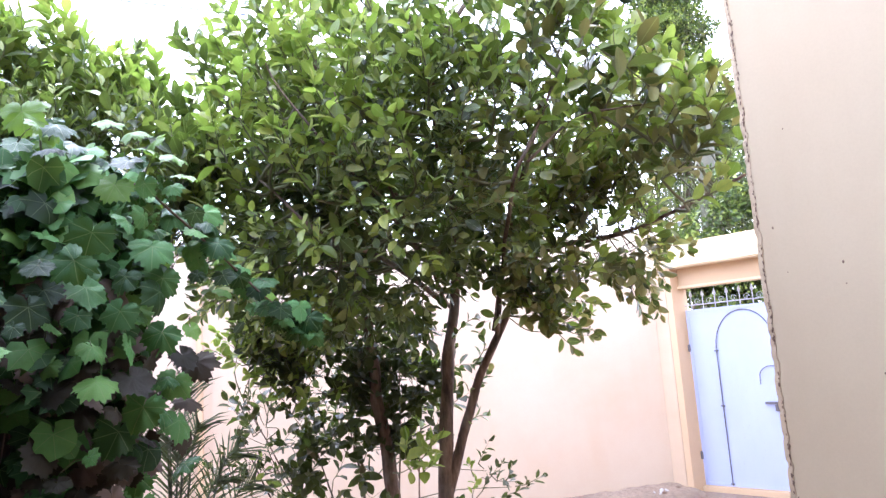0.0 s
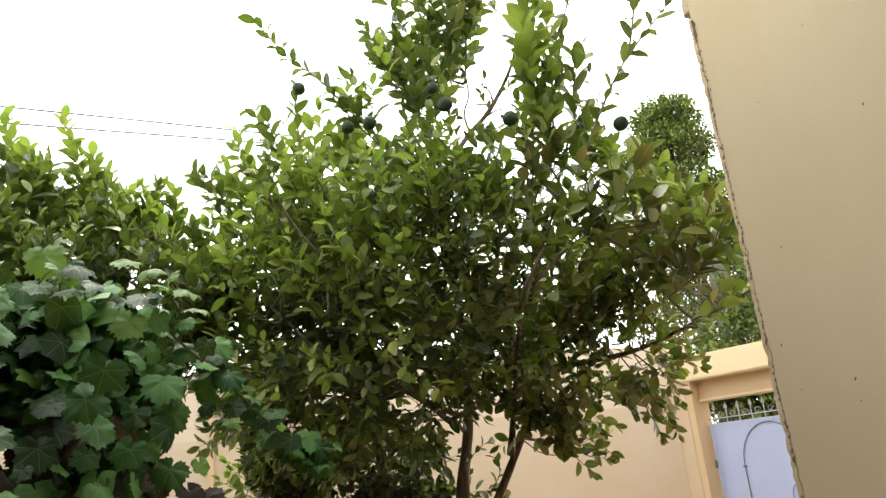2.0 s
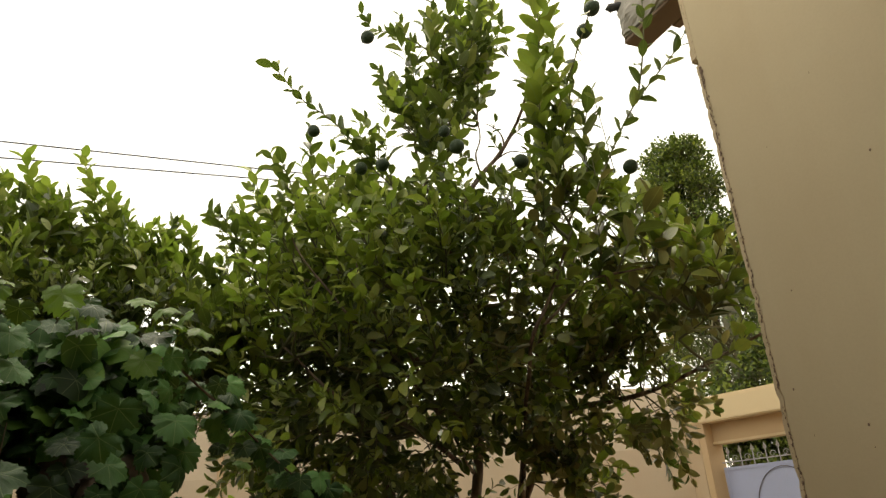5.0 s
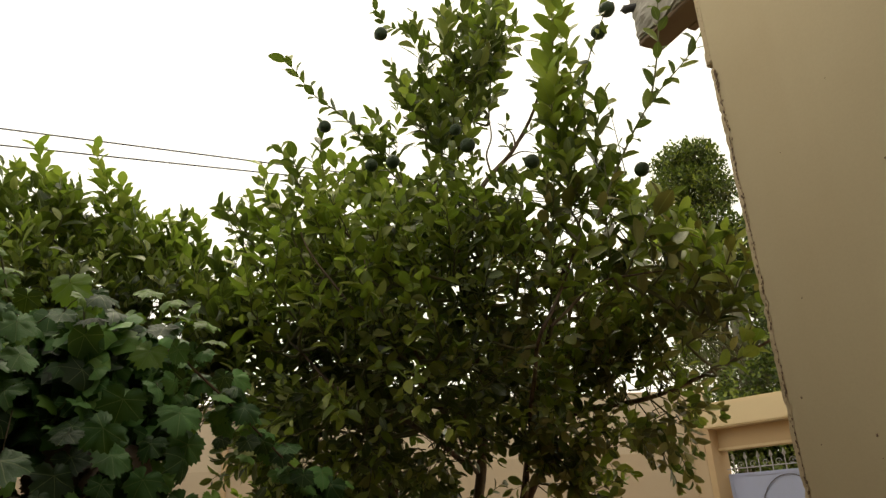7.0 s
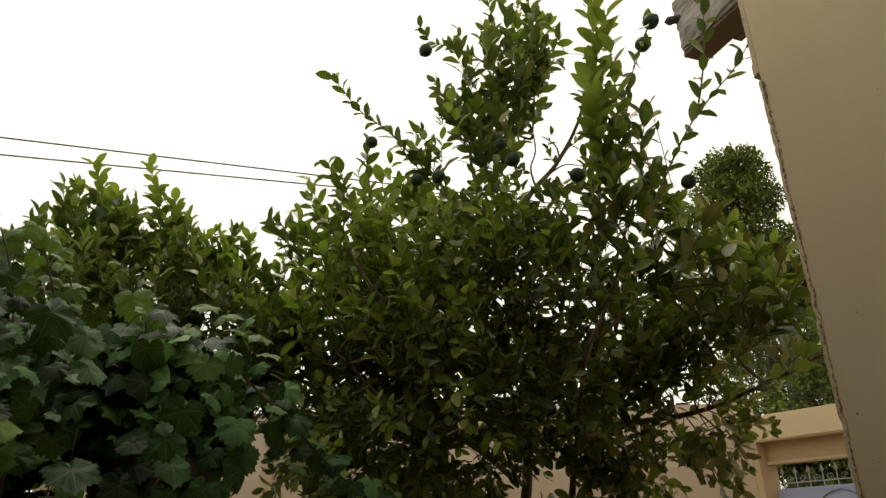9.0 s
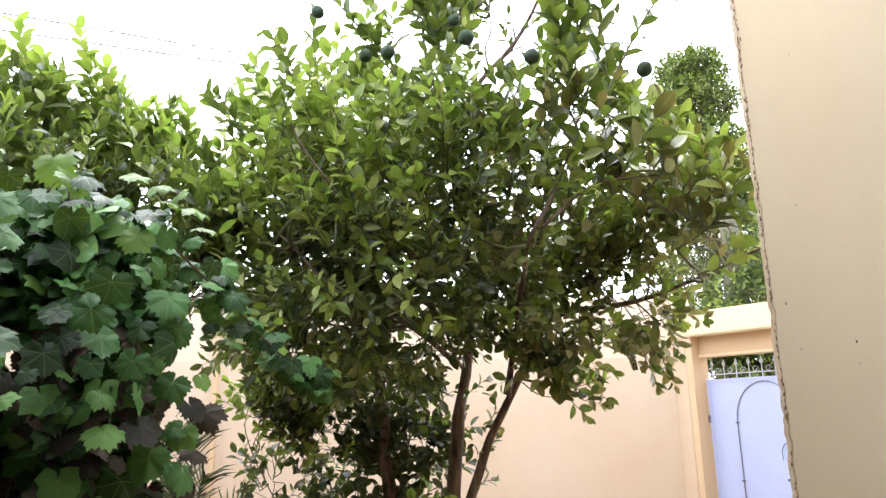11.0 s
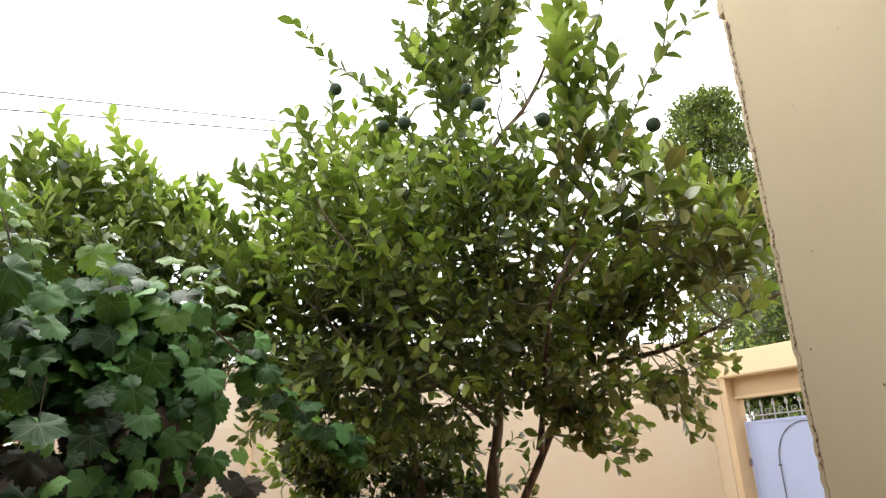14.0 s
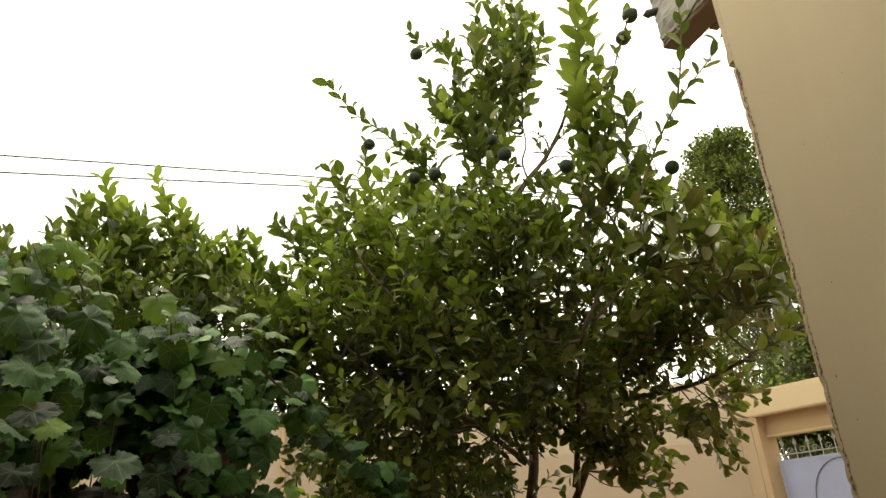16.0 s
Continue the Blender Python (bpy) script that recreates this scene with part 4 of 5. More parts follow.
EAST_SHOOTS = [((0.44, 2.8, 2.69), (0.52, 2.7, 3.65)), ((0.5, 2.75, 2.69), (0.43, 2.65, 3.26)), ((0.54, 2.8, 2.81), (0.57, 2.7, 3.75)), ((0.56, 2.8, 2.73), (0.54, 2.7, 3.07)), ((0.41, 2.9, 2.42), (0.49, 2.75, 2.71)), ((0.67, 2.8, 2.69), (0.69, 2.7, 2.95)), ((0.66, 2.8, 2.34), (0.8, 2.6, 2.68)), ((0.63, 2.85, 2.39), (0.64, 2.75, 2.69)), ((0.75, 2.8, 2.31), (0.87, 2.65, 2.52)), ((0.88, 2.8, 2.25), (1.0, 2.65, 2.49)), ((0.97, 2.8, 2.22), (1.12, 2.65, 2.52)), ((1.01, 2.75, 2.18), (1.15, 2.65, 2.38)), ((0.91, 2.85, 2.12), (1.12, 2.7, 2.28)), ((0.34, 2.9, 2.45), (0.3, 2.8, 2.7)), ((0.51, 2.9, 2.27), (0.52, 2.75, 2.5)), ((0.97, 2.8, 2.01), (1.13, 2.7, 2.1))]
FRONT_SHOOTS = [((-0.57, 2.8, 2.45), (-0.7, 2.65, 2.78)), ((-0.48, 2.8, 2.49), (-0.58, 2.65, 2.82)), ((-0.39, 2.8, 2.51), (-0.49, 2.65, 2.78)), ((-0.25, 2.75, 2.41), (-0.35, 2.6, 2.7)), ((-0.13, 2.75, 2.42), (-0.19, 2.6, 2.71)), ((0.0, 2.75, 2.41), (-0.02, 2.6, 2.67)), ((0.12, 2.75, 2.47), (0.1, 2.6, 2.7)), ((-0.63, 2.85, 2.28), (-0.79, 2.75, 2.58)), ((-0.44, 2.75, 2.1), (-0.55, 2.6, 2.38)), ((-0.23, 2.7, 2.12), (-0.35, 2.55, 2.37)), ((-0.06, 2.7, 2.12), (-0.14, 2.55, 2.4)), ((0.12, 2.75, 2.16), (0.1, 2.6, 2.44)), ((0.24, 2.75, 2.32), (0.24, 2.65, 2.54)), ((-0.79, 3.0, 2.23), (-0.91, 2.9, 2.46)), ((0.37, 2.8, 2.18), (0.4, 2.7, 2.45))]
# outer shoots mostly take the lighter leaf colour, as if backlit
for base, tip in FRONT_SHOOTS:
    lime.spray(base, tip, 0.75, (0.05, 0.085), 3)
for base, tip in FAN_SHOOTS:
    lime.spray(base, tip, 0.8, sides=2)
for base, tip in CROWN_SHOOTS:
    lime.spray(base, tip, 0.35, sides=2)
for base, tip in EAST_SHOOTS:
    lime.spray(base, tip, 0.6, (0.07, 0.115), 1)
lime.shoot([(-0.30, 3.07, 3.15), (-0.47, 2.94, 3.32), (-0.61, 2.92, 3.44), (-0.75, 2.89, 3.64)])
lime.shoot([(0.55, 2.5, 2.54), (0.69, 2.5, 2.81), (0.8, 2.5, 2.99), (0.91, 2.5, 3.12), (1.01, 2.5, 3.23), (1.09, 2.5, 3.35)], gap=0.034, leaf=(0.05, 0.078))
lime.shoot([(0.47, 2.79, 3.09), (0.49, 2.76, 3.40), (0.52, 2.75, 3.72), (0.50, 2.70, 4.00)], young=True, leaf=(0.09, 0.13))
lime.shoot([(0.52, 2.81, 2.81), (0.47, 2.69, 3.04), (0.45, 2.62, 3.28)], young=True, leaf=(0.09, 0.13))
lime.shoot([(0.67, 2.85, 2.76), (0.64, 2.77, 2.96), (0.69, 2.75, 3.19)], leaf=(0.08, 0.12))
lime.shoot([(0.82, 2.5, 3.01), (0.87, 2.5, 3.18), (0.91, 2.5, 3.36), (0.94, 2.5, 3.59)], gap=0.034, leaf=(0.055, 0.085))
lime.shoot([(-0.67, 2.96, 2.96), (-0.75, 2.96, 3.13), (-0.79, 2.97, 3.22)])
lime.shoot([(-0.57, 3.01, 3.00), (-0.59, 2.99, 3.20), (-0.57, 2.98, 3.32)])
lime.shoot([(-0.89, 3.02, 2.72), (-0.97, 2.98, 2.86), (-1.01, 2.94, 2.92)])
lime.shoot([(0.21, 2.90, 3.67), (0.25, 2.88, 3.86), (0.23, 2.86, 4.06)])
lime.shoot([(0.03, 2.91, 3.67), (0.06, 2.89, 3.86), (0.04, 2.87, 4.01)])
lime.shoot([(0.06, 2.88, 3.59), (-0.09, 2.88, 3.71), (-0.25, 2.87, 3.77)], gap=0.2, thick=0.003)
lime.shoot([(0.64, 2.91, 3.28), (0.72, 2.90, 3.58), (0.84, 2.92, 3.85)], gap=0.1, thick=0.004)
lime.shoot([(0.12, 3.49, 1.3), (0.17, 3.49, 1.36), (0.23, 3.48, 1.42)], leaf=(0.04, 0.055), gap=0.045, thick=0.003)
lime.shoot([(0.14, 3.49, 1.43), (0.2, 3.48, 1.52), (0.18, 3.49, 1.6)], leaf=(0.04, 0.055), gap=0.045, thick=0.003)
lime.shoot([(0.05, 3.49, 1.57), (0.11, 3.49, 1.63), (0.18, 3.49, 1.67)], leaf=(0.04, 0.055), gap=0.045, thick=0.003)
lime.shoot([(-0.04, 3.49, 1.47), (-0.08, 3.49, 1.58), (-0.08, 3.49, 1.66)], leaf=(0.04, 0.055), gap=0.045, thick=0.003)
lime.shoot([(0.05, 3.49, 1.13), (0.13, 3.49, 1.2), (0.2, 3.48, 1.21)], leaf=(0.04, 0.055), gap=0.045, thick=0.003)
lime.shoot([(0.06, 2.92, 3.59), (-0.04, 2.89, 3.68), (-0.18, 2.87, 3.75), (-0.26, 2.83, 3.73)], leaf=(0.04, 0.06), gap=0.11, thick=0.003)
lime.shoot([(0.66, 2.74, 3.4), (0.59, 2.75, 3.24), (0.51, 2.77, 3.09)], leaf=(0.04, 0.06), gap=0.11, thick=0.003)
lime.shoot([(0.75, 2.66, 3.61), (0.68, 2.71, 3.45), (0.59, 2.75, 3.24)], leaf=(0.04, 0.06), gap=0.11, thick=0.003)
lime.shoot([(-0.25, 2.72, 3.67), (-0.27, 2.72, 3.71), (-0.3, 2.72, 3.78)], leaf=(0.04, 0.055), gap=0.02, thick=0.002)
lime.shoot([(-0.09, 2.74, 3.62), (-0.1, 2.74, 3.67), (-0.11, 2.74, 3.75)], leaf=(0.04, 0.055), gap=0.02, thick=0.002)
lime.shoot([(0.64, 2.65, 2.65), (0.64, 2.65, 2.95), (0.6, 2.65, 3.05)], leaf=(0.04, 0.06), gap=0.035, thick=0.0025)
lime.shoot([(0.71, 2.6, 2.76), (0.69, 2.6, 3.02), (0.67, 2.6, 3.18)], leaf=(0.035, 0.055), gap=0.06, thick=0.0022)
lime.shoot([(-0.85, 2.95, 2.71), (-0.99, 2.95, 2.82), (-1.05, 2.95, 2.92)], leaf=(0.055, 0.075), gap=0.07, thick=0.003)
lime.shoot([(0.62, 2.6, 2.6), (0.76, 2.6, 2.48), (0.88, 2.6, 2.35)], leaf=(0.06, 0.1), gap=0.05, thick=0.004)
lime.shoot([(0.67, 2.55, 2.39), (0.78, 2.55, 2.55), (0.84, 2.55, 2.64)], leaf=(0.08, 0.12), gap=0.035, thick=0.004)
# older, olive leaves among the others on the house side
older = [spot for spot in lime.spots if (spot[0].translation + lime.base).x > 0.2 + 0.35 * noise.noise(spot[0].translation * 2.5) and (spot[0].translation + lime.base).z < 2.75 and lime.rng.random() < 0.45]
chosen = {id(spot) for spot in older}
lime.spots = [spot for spot in lime.spots if id(spot) not in chosen]
lay_leaves(lime.thing, "leaf", LEAVES, (OLIVE, OLIVE), older, 0, lambda q: q.y, "older olive-tinted leaves")
lime.finish()
FRUITS = [(-0.263, 2.698, 3.595, 0.03), (-0.526, 2.754, 3.163, 0.028), (0.094, 2.698, 2.993, 0.032), (0.338, 2.557, 2.824, 0.03), (0.78, 2.613, 2.787, 0.03), (0.79, 2.773, 3.708, 0.037), (0.733, 2.764, 3.576, 0.035), (-0.226, 2.698, 2.937, 0.029), (0.047, 2.707, 3.078, 0.025), (-0.338, 2.876, 3.022, 0.029)]
bm = bmesh.new()
bmesh.ops.create_uvsphere(bm, u_segments=20, v_segments=14, radius=1)
for v in bm.verts:
    z = v.co.z
    v.co *= 1 + 0.012 * noise.noise(v.co * 2)
    if z > 0.9:
        v.co.z -= (z - 0.9) * 0.9
    if z < -0.9:
        v.co.z -= (-z - 0.9) * 1.1
me = bpy.data.meshes.new("lime")
bm.to_mesh(me)
bm.free()
me.materials.append(LIME)
me.shade_smooth()
for x, y, z, r in FRUITS:
    ob = new("lime", me)
    ob.parent = lime.thing
    ob["label"] = "dark green unripe lime"
    ob.matrix_basis = Matrix.Translation(Vector((x, y, z)) - lime.base) @ Euler((x * 3, y * 2, z)).to_matrix().to_4x4() @ Matrix.Diagonal((r, r, r * 1.05, 1))

# second citrus behind the vine
back = Tree("citrus_tree", "bushy citrus tree with bright upright shoots behind the vine", "tree", 23, (-1.82, 3.6, 0.0))
back.limb("trunk", [(-1.82, 3.61, -0.03), (-1.78, 3.60, 0.81), (-1.62, 3.52, 1.60), (-1.56, 3.48, 2.29), (-1.61, 3.43, 2.78)], 0.05, 0.015, 10)
back.limb("limb", [(-1.50, 3.55, 1.40), (-1.76, 3.33, 2.09), (-2.00, 3.19, 2.78)], 0.025, 0.008, 7)
back.limb("limb", [(-1.50, 3.55, 1.60), (-1.31, 3.52, 2.19), (-1.16, 3.42, 2.58)], 0.02, 0.006, 7)
for x, y, z, count in ((-2.08, 3.17, 2.98, 14), (-1.93, 3.27, 2.86, 18), (-1.85, 3.44, 2.98, 12), (-1.65, 3.42, 2.84, 18), (-1.43, 3.52, 2.70, 16), (-1.36, 3.54, 2.53, 18), (-2.03, 3.09, 2.78, 18), (-1.12, 3.40, 2.48, 14), (-1.66, 3.43, 2.63, 20), (-1.86, 3.23, 2.48, 20), (-1.26, 3.52, 2.38, 18), (-2.45, 3.05, 2.89, 18), (-1.97, 3.12, 2.98, 14), (-1.59, 3.44, 2.85, 16), (-1.28, 3.35, 2.67, 12), (-1.14, 3.30, 2.50, 16), (-1.46, 3.43, 2.73, 20), (-2.25, 3.14, 2.59, 20), (-1.07, 3.32, 2.43, 18), (-1.27, 3.42, 2.19, 20), (-1.66, 3.43, 2.29, 20)):
    back.clump((x, y, z - 0.12), (0.20, 0.22, 0.16), count, 0.45, 1.3, leaf=(0.065, 0.1))
for x, y, z, count in ((-2.0, 3.1, 2.35, 16), (-1.75, 3.2, 2.2, 16), (-1.5, 3.3, 2.15, 16), (-1.3, 3.3, 2.05, 14), (-1.1, 3.25, 2.15, 14), (-2.2, 3.0, 2.6, 14), (-1.95, 3.3, 2.55, 14)):
    back.clump((x, y, z), (0.2, 0.2, 0.16), count, 0.15, 0.8, leaf=(0.055, 0.09))
for x, y, z, count in [(-1.77, 3.1, 2.59, 14), (-1.64, 3.1, 2.52, 14), (-1.89, 3.05, 2.63, 14), (-1.53, 3.15, 2.52, 14), (-1.39, 3.2, 2.48, 12), (-1.76, 3.2, 2.73, 12)]:
    back.clump((x, y, z - 0.06), (0.15, 0.15, 0.11), count, 0.2, 0.7, leaf=(0.05, 0.085))
BACK_SHOOTS = [((-1.94, 3.2, 2.93), (-2.06, 3.15, 3.4)), ((-1.88, 3.2, 2.87), (-1.9, 3.1, 3.19)), ((-1.69, 3.3, 2.95), (-1.82, 3.25, 3.43)), ((-1.6, 3.3, 2.88), (-1.66, 3.25, 3.22)), ((-1.53, 3.4, 2.82), (-1.63, 3.35, 3.17)), ((-1.43, 3.45, 2.77), (-1.39, 3.4, 3.03)), ((-1.31, 3.45, 2.73), (-1.3, 3.4, 3.06)), ((-2.04, 3.15, 2.86), (-2.1, 3.1, 3.23)), ((-1.79, 3.2, 2.8), (-1.82, 3.15, 3.11)), ((-1.12, 3.4, 2.7), (-1.12, 3.35, 2.84)), ((-1.53, 3.4, 2.79), (-1.48, 3.3, 3.01))]
for base, tip in BACK_SHOOTS:
    back.shoot([base, (Vector(base) + Vector(tip)) / 2, tip], True, (0.06, 0.09), gap=0.014)
    back.spray(base, Vector(base).lerp(tip, 0.7), 0.6, (0.06, 0.09), 2)
back.finish(singles=120)

# slender stems and shrub under the lime tree
shrub = Tree("shrub", "straggly small-leaved shrub with thin brown stems by the wall", "shrub", 31, (-0.32, 3.88, 0.0), leaf=(0.03, 0.055), gap=0.022)
shrub.limb("trunk", [(-0.26, 3.62, -0.05), (-0.28, 3.62, 0.85), (-0.317, 3.62, 1.23), (-0.345, 3.62, 1.56), (-0.355, 3.62, 1.84), (-0.38, 3.6, 2.2)], 0.042, 0.02, 9)
for x, y, x1, z1 in ((-0.45, 3.9, -0.75, 1.35), (-0.5, 3.85, -1.0, 1.3), (-0.35, 3.85, -0.55, 1.6), (-0.4, 3.9, -0.5, 1.5), (-0.2, 3.85, -0.12, 1.3), (-0.6, 3.9, -0.9, 1.05), (-0.7, 3.9, -1.05, 1.15), (-0.3, 3.8, -0.2, 1.6)):
    shrub.limb("stem", [(x, y, -0.03), (x * 0.8 + x1 * 0.2, y, 0.5), (x1, y - 0.05, z1)], 0.01, 0.003, 5)
for x, z, count, r in ((-0.88, 1.54, 16, 0.14), (-0.70, 1.53, 18, 0.16), (-0.55, 1.49, 18, 0.17), (-0.98, 1.64, 8, 0.09), (-0.40, 1.63, 18, 0.17), (-0.26, 1.5, 16, 0.17), (-0.67, 1.36, 8, 0.15)):
    shrub.clump((x, 3.68, z), (r, 0.18, r * 0.75), count, 0.7 if x < -0.65 else 0.15, 0.3, (0.1, 0.2), (0.045, 0.075))
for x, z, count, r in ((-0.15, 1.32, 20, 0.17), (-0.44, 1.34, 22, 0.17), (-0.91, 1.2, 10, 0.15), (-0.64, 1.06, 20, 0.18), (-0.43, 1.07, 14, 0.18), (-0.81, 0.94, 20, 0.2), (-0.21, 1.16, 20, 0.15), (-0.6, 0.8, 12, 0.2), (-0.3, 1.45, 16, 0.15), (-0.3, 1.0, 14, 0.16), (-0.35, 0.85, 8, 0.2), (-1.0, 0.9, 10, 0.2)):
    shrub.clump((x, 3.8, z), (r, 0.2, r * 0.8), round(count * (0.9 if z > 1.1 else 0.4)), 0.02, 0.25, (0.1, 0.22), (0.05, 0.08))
for x, z, count in ((0.17, 0.95, 5), (0.28, 0.87, 6), (0.1, 0.82, 6)):
    shrub.clump((x, 3.55, z), (0.1, 0.1, 0.07), count, 0.1, 0.5, (0.08, 0.16))
shrub.clump((-0.16, 3.39, 1.02), (0.08, 0.08, 0.06), 7, 1.0, 0.5, (0.08, 0.14), (0.06, 0.1))
for x, z, count, r in ((-0.5, 1.2, 14, 0.2), (-0.8, 1.1, 8, 0.16)):
    shrub.clump((x, 3.95, z), (r, 0.15, r * 0.8), count, 0.02, 0.25, (0.1, 0.2), (0.035, 0.06))
for x, y, z, count in [(-1.00, 3.69, 1.18, 7), (-0.89, 3.72, 1.22, 7), (-0.97, 3.70, 1.04, 7), (-0.82, 3.74, 1.00, 7), (-0.71, 3.76, 1.13, 7), (-1.05, 3.68, 0.97, 6), (-0.90, 3.72, 0.92, 7), (-0.74, 3.75, 0.94, 6), (-0.65, 3.77, 1.29, 7)]:
    shrub.clump((x, y, z), (0.1, 0.1, 0.07), count * 0.6, 0.02, 0.5, (0.07, 0.16), (0.03, 0.055))
for x, y, z, count in [(-0.93, 3.61, 1.67, 7), (-0.84, 3.63, 1.61, 9), (-0.77, 3.65, 1.52, 9), (-0.90, 3.62, 1.53, 8), (-0.71, 3.66, 1.63, 9), (-0.81, 3.64, 1.43, 8), (-0.66, 3.67, 1.47, 8)]:
    shrub.clump((x, y, z), (0.08, 0.1, 0.06), count, 0.75, 0.3, (0.07, 0.15), (0.05, 0.08))
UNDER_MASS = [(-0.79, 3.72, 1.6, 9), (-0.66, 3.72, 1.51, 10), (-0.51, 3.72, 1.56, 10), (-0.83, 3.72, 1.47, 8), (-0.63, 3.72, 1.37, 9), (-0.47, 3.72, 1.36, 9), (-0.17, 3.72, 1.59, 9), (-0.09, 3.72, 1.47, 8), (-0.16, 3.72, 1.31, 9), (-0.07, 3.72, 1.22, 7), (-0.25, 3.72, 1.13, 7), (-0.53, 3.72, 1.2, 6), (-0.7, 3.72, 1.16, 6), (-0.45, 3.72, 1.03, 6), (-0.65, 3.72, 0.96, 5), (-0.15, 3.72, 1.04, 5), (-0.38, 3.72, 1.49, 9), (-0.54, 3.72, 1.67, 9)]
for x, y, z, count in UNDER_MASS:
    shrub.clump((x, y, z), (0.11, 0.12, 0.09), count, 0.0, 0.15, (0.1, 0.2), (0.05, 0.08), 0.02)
shrub.finish(singles=100, mats=(SHADED_SHRUB, SHADED_SHRUB_ONE))

# grape vine on the near side
vine = new("grape_vine")
vine.location = (-1.2, 1.8, 0)
tagged(vine, "dense grape vine with broad lobed leaves and brown canes", "vine")
vb = Vector((-1.2, 1.8, 0))
rng = random.Random(8)
vine_spots, vine_deep, vine_dry_shade, vine_sunlit = [], [], [], []
stalks = Heap()
OUTWARD = Vector((0.52, -0.85, 0.0))
INWARD = Vector((-0.75, 0.65, 0.0))


def vine_front(u, z):
    """The bulging outer face of the vine: u runs along it from south to north."""
    x = -0.98 + 0.36 * u + 0.05 * noise.noise(Vector((u * 4, z * 4, 2)))
    y = 1.15 + 0.95 * u
    bulge = 0.1 * math.sin(max(0.0, min(1.0, (z - 0.7) / 1.5)) * math.pi)
    return Vector(((x + bulge) * 1.25, (y - bulge * 0.6) * 1.25, z * 1.25 - 0.365))


def vine_reach(z):
    """How far north the vine reaches at a height."""
    return 0.88 if z > 1.72 else 0.72 + 0.14 * math.exp(-((z - 1.52) / 0.06) ** 2) + 0.08 * (z < 1.42)


def grape(at_, size, out=0.6, drop=0.9, loose=0.5, store=None, kinds=5, stalk=True):
    """One leaf, its blade turned up and out, its tip hanging."""
    jit = Vector((rng.uniform(-1, 1), rng.uniform(-1, 1), rng.uniform(-1, 1)))
    normal = OUTWARD * out + Vector((0, 0, 0.85)) + jit * loose
    d = OUTWARD * rng.uniform(0.2, 0.8) + Vector((rng.uniform(-1, 1) * 0.75, rng.uniform(-1, 1) * 0.45, -drop * rng.uniform(0.5, 1.2)))
    m = place_leaf(at_ - vb, d, normal, size, rng.uniform(-0.35, 0.35), rng.uniform(0.88, 1.12))
    store.append((m, rng.randrange(kinds)))
    if stalk:
        back_ = at_ + INWARD * rng.uniform(0.04, 0.09) + Vector((rng.uniform(-0.04, 0.04), 0, rng.uniform(-0.05, 0.02)))
        v, f = tube([q - vb for q in (back_, (back_ + at_) / 2 + Vector((0, 0, 0.012)), at_)], [0.0016, 0.0014, 0.0012], 4)
        stalks.add(v, f)


taken = []
for k in range(9000):
    z = rng.uniform(0.5, 2.3)
    u = rng.uniform(-0.45, vine_reach(z))
    top = 2.08 + 0.5 * max(0.0, 0.28 - max(u, 0.0)) + 0.06 * noise.noise(Vector((u * 3, 0, 0))) - 0.25 * max(0.0, u - 0.6)
    if z > top:
        continue
    hollow = noise.noise(Vector((u * 4.5, z * 4.5, 5)))
    depth = 0.14 * rng.random() + (0.45 if hollow < 0.0 else 0.0) + 0.3 * max(0.0, 1.65 - z)
    at_ = vine_front(u, z) + INWARD * depth * (0.4 if u > 0.45 else 1.0)
    if any((at_ - q).length < 0.08 for q in taken):
        continue
    taken.append(at_)
    loose_end = at_.y < 1.65 and at_.z > 1.45 + 0.5 * at_.y
    size = rng.uniform(0.075, 0.125) * (0.62 if rng.random() < 0.25 else 1)
    # the dark dry colour grows commoner lower down, standing in for shade
    dry_shaded = z < 1.6 and rng.random() < 0.3 + 0.35 * (z < 1.45)
    # some leaves near the top take the lighter, sunlit colour
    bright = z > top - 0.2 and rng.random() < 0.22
    grape(at_, size, 0.3 + 0.6 * rng.random(), 0.9, 0.6, vine_dry_shade if dry_shaded else vine_sunlit if bright else vine_spots, 5, not loose_end)
    if loose_end:
        (vine_dry_shade if dry_shaded else vine_sunlit if bright else vine_spots).pop()
for k in range(9600):
    z = (rng.uniform(1.7, 2.15), rng.uniform(0.5, 2.05), rng.uniform(0.6, 1.6))[k % 3]
    u = rng.uniform(-0.7, vine_reach(z) - 0.08 if z < 2.02 else 0.2)
    if z < 1.6 and u > 0.62 and rng.random() < 0.25:
        continue
    depth = (rng.uniform(0.32, 1.3) + 0.2 * max(0.0, 1.55 - z)) * (0.45 if u > 0.4 else 1.0)
    # half the low inner leaves take the dark dry colour, deepening the shade
    grape(vine_front(u, z) + INWARD * depth, rng.uniform(0.07, 0.115), 0.6, 0.8, 0.7, vine_dry_shade if z < 1.7 and rng.random() < 0.5 else vine_deep, 3, False)
# an arm that reaches over to the lime tree, and shoots that stand above the top
ARM = smooth_line([(-0.89, 2.2, 2.05), (-0.8, 2.35, 1.95), (-0.68, 2.5, 1.81), (-0.56, 2.6, 1.68), (-0.46, 2.68, 1.64)], 6)
for k, q in enumerate(ARM):
    for j in range(2):
        at_ = q + Vector((rng.uniform(-0.06, 0.06), rng.uniform(-0.05, 0.05), rng.uniform(-0.07, 0.05)))
        grape(at_, rng.uniform(0.065, 0.1), 0.7, 0.7, 0.4, vine_spots)
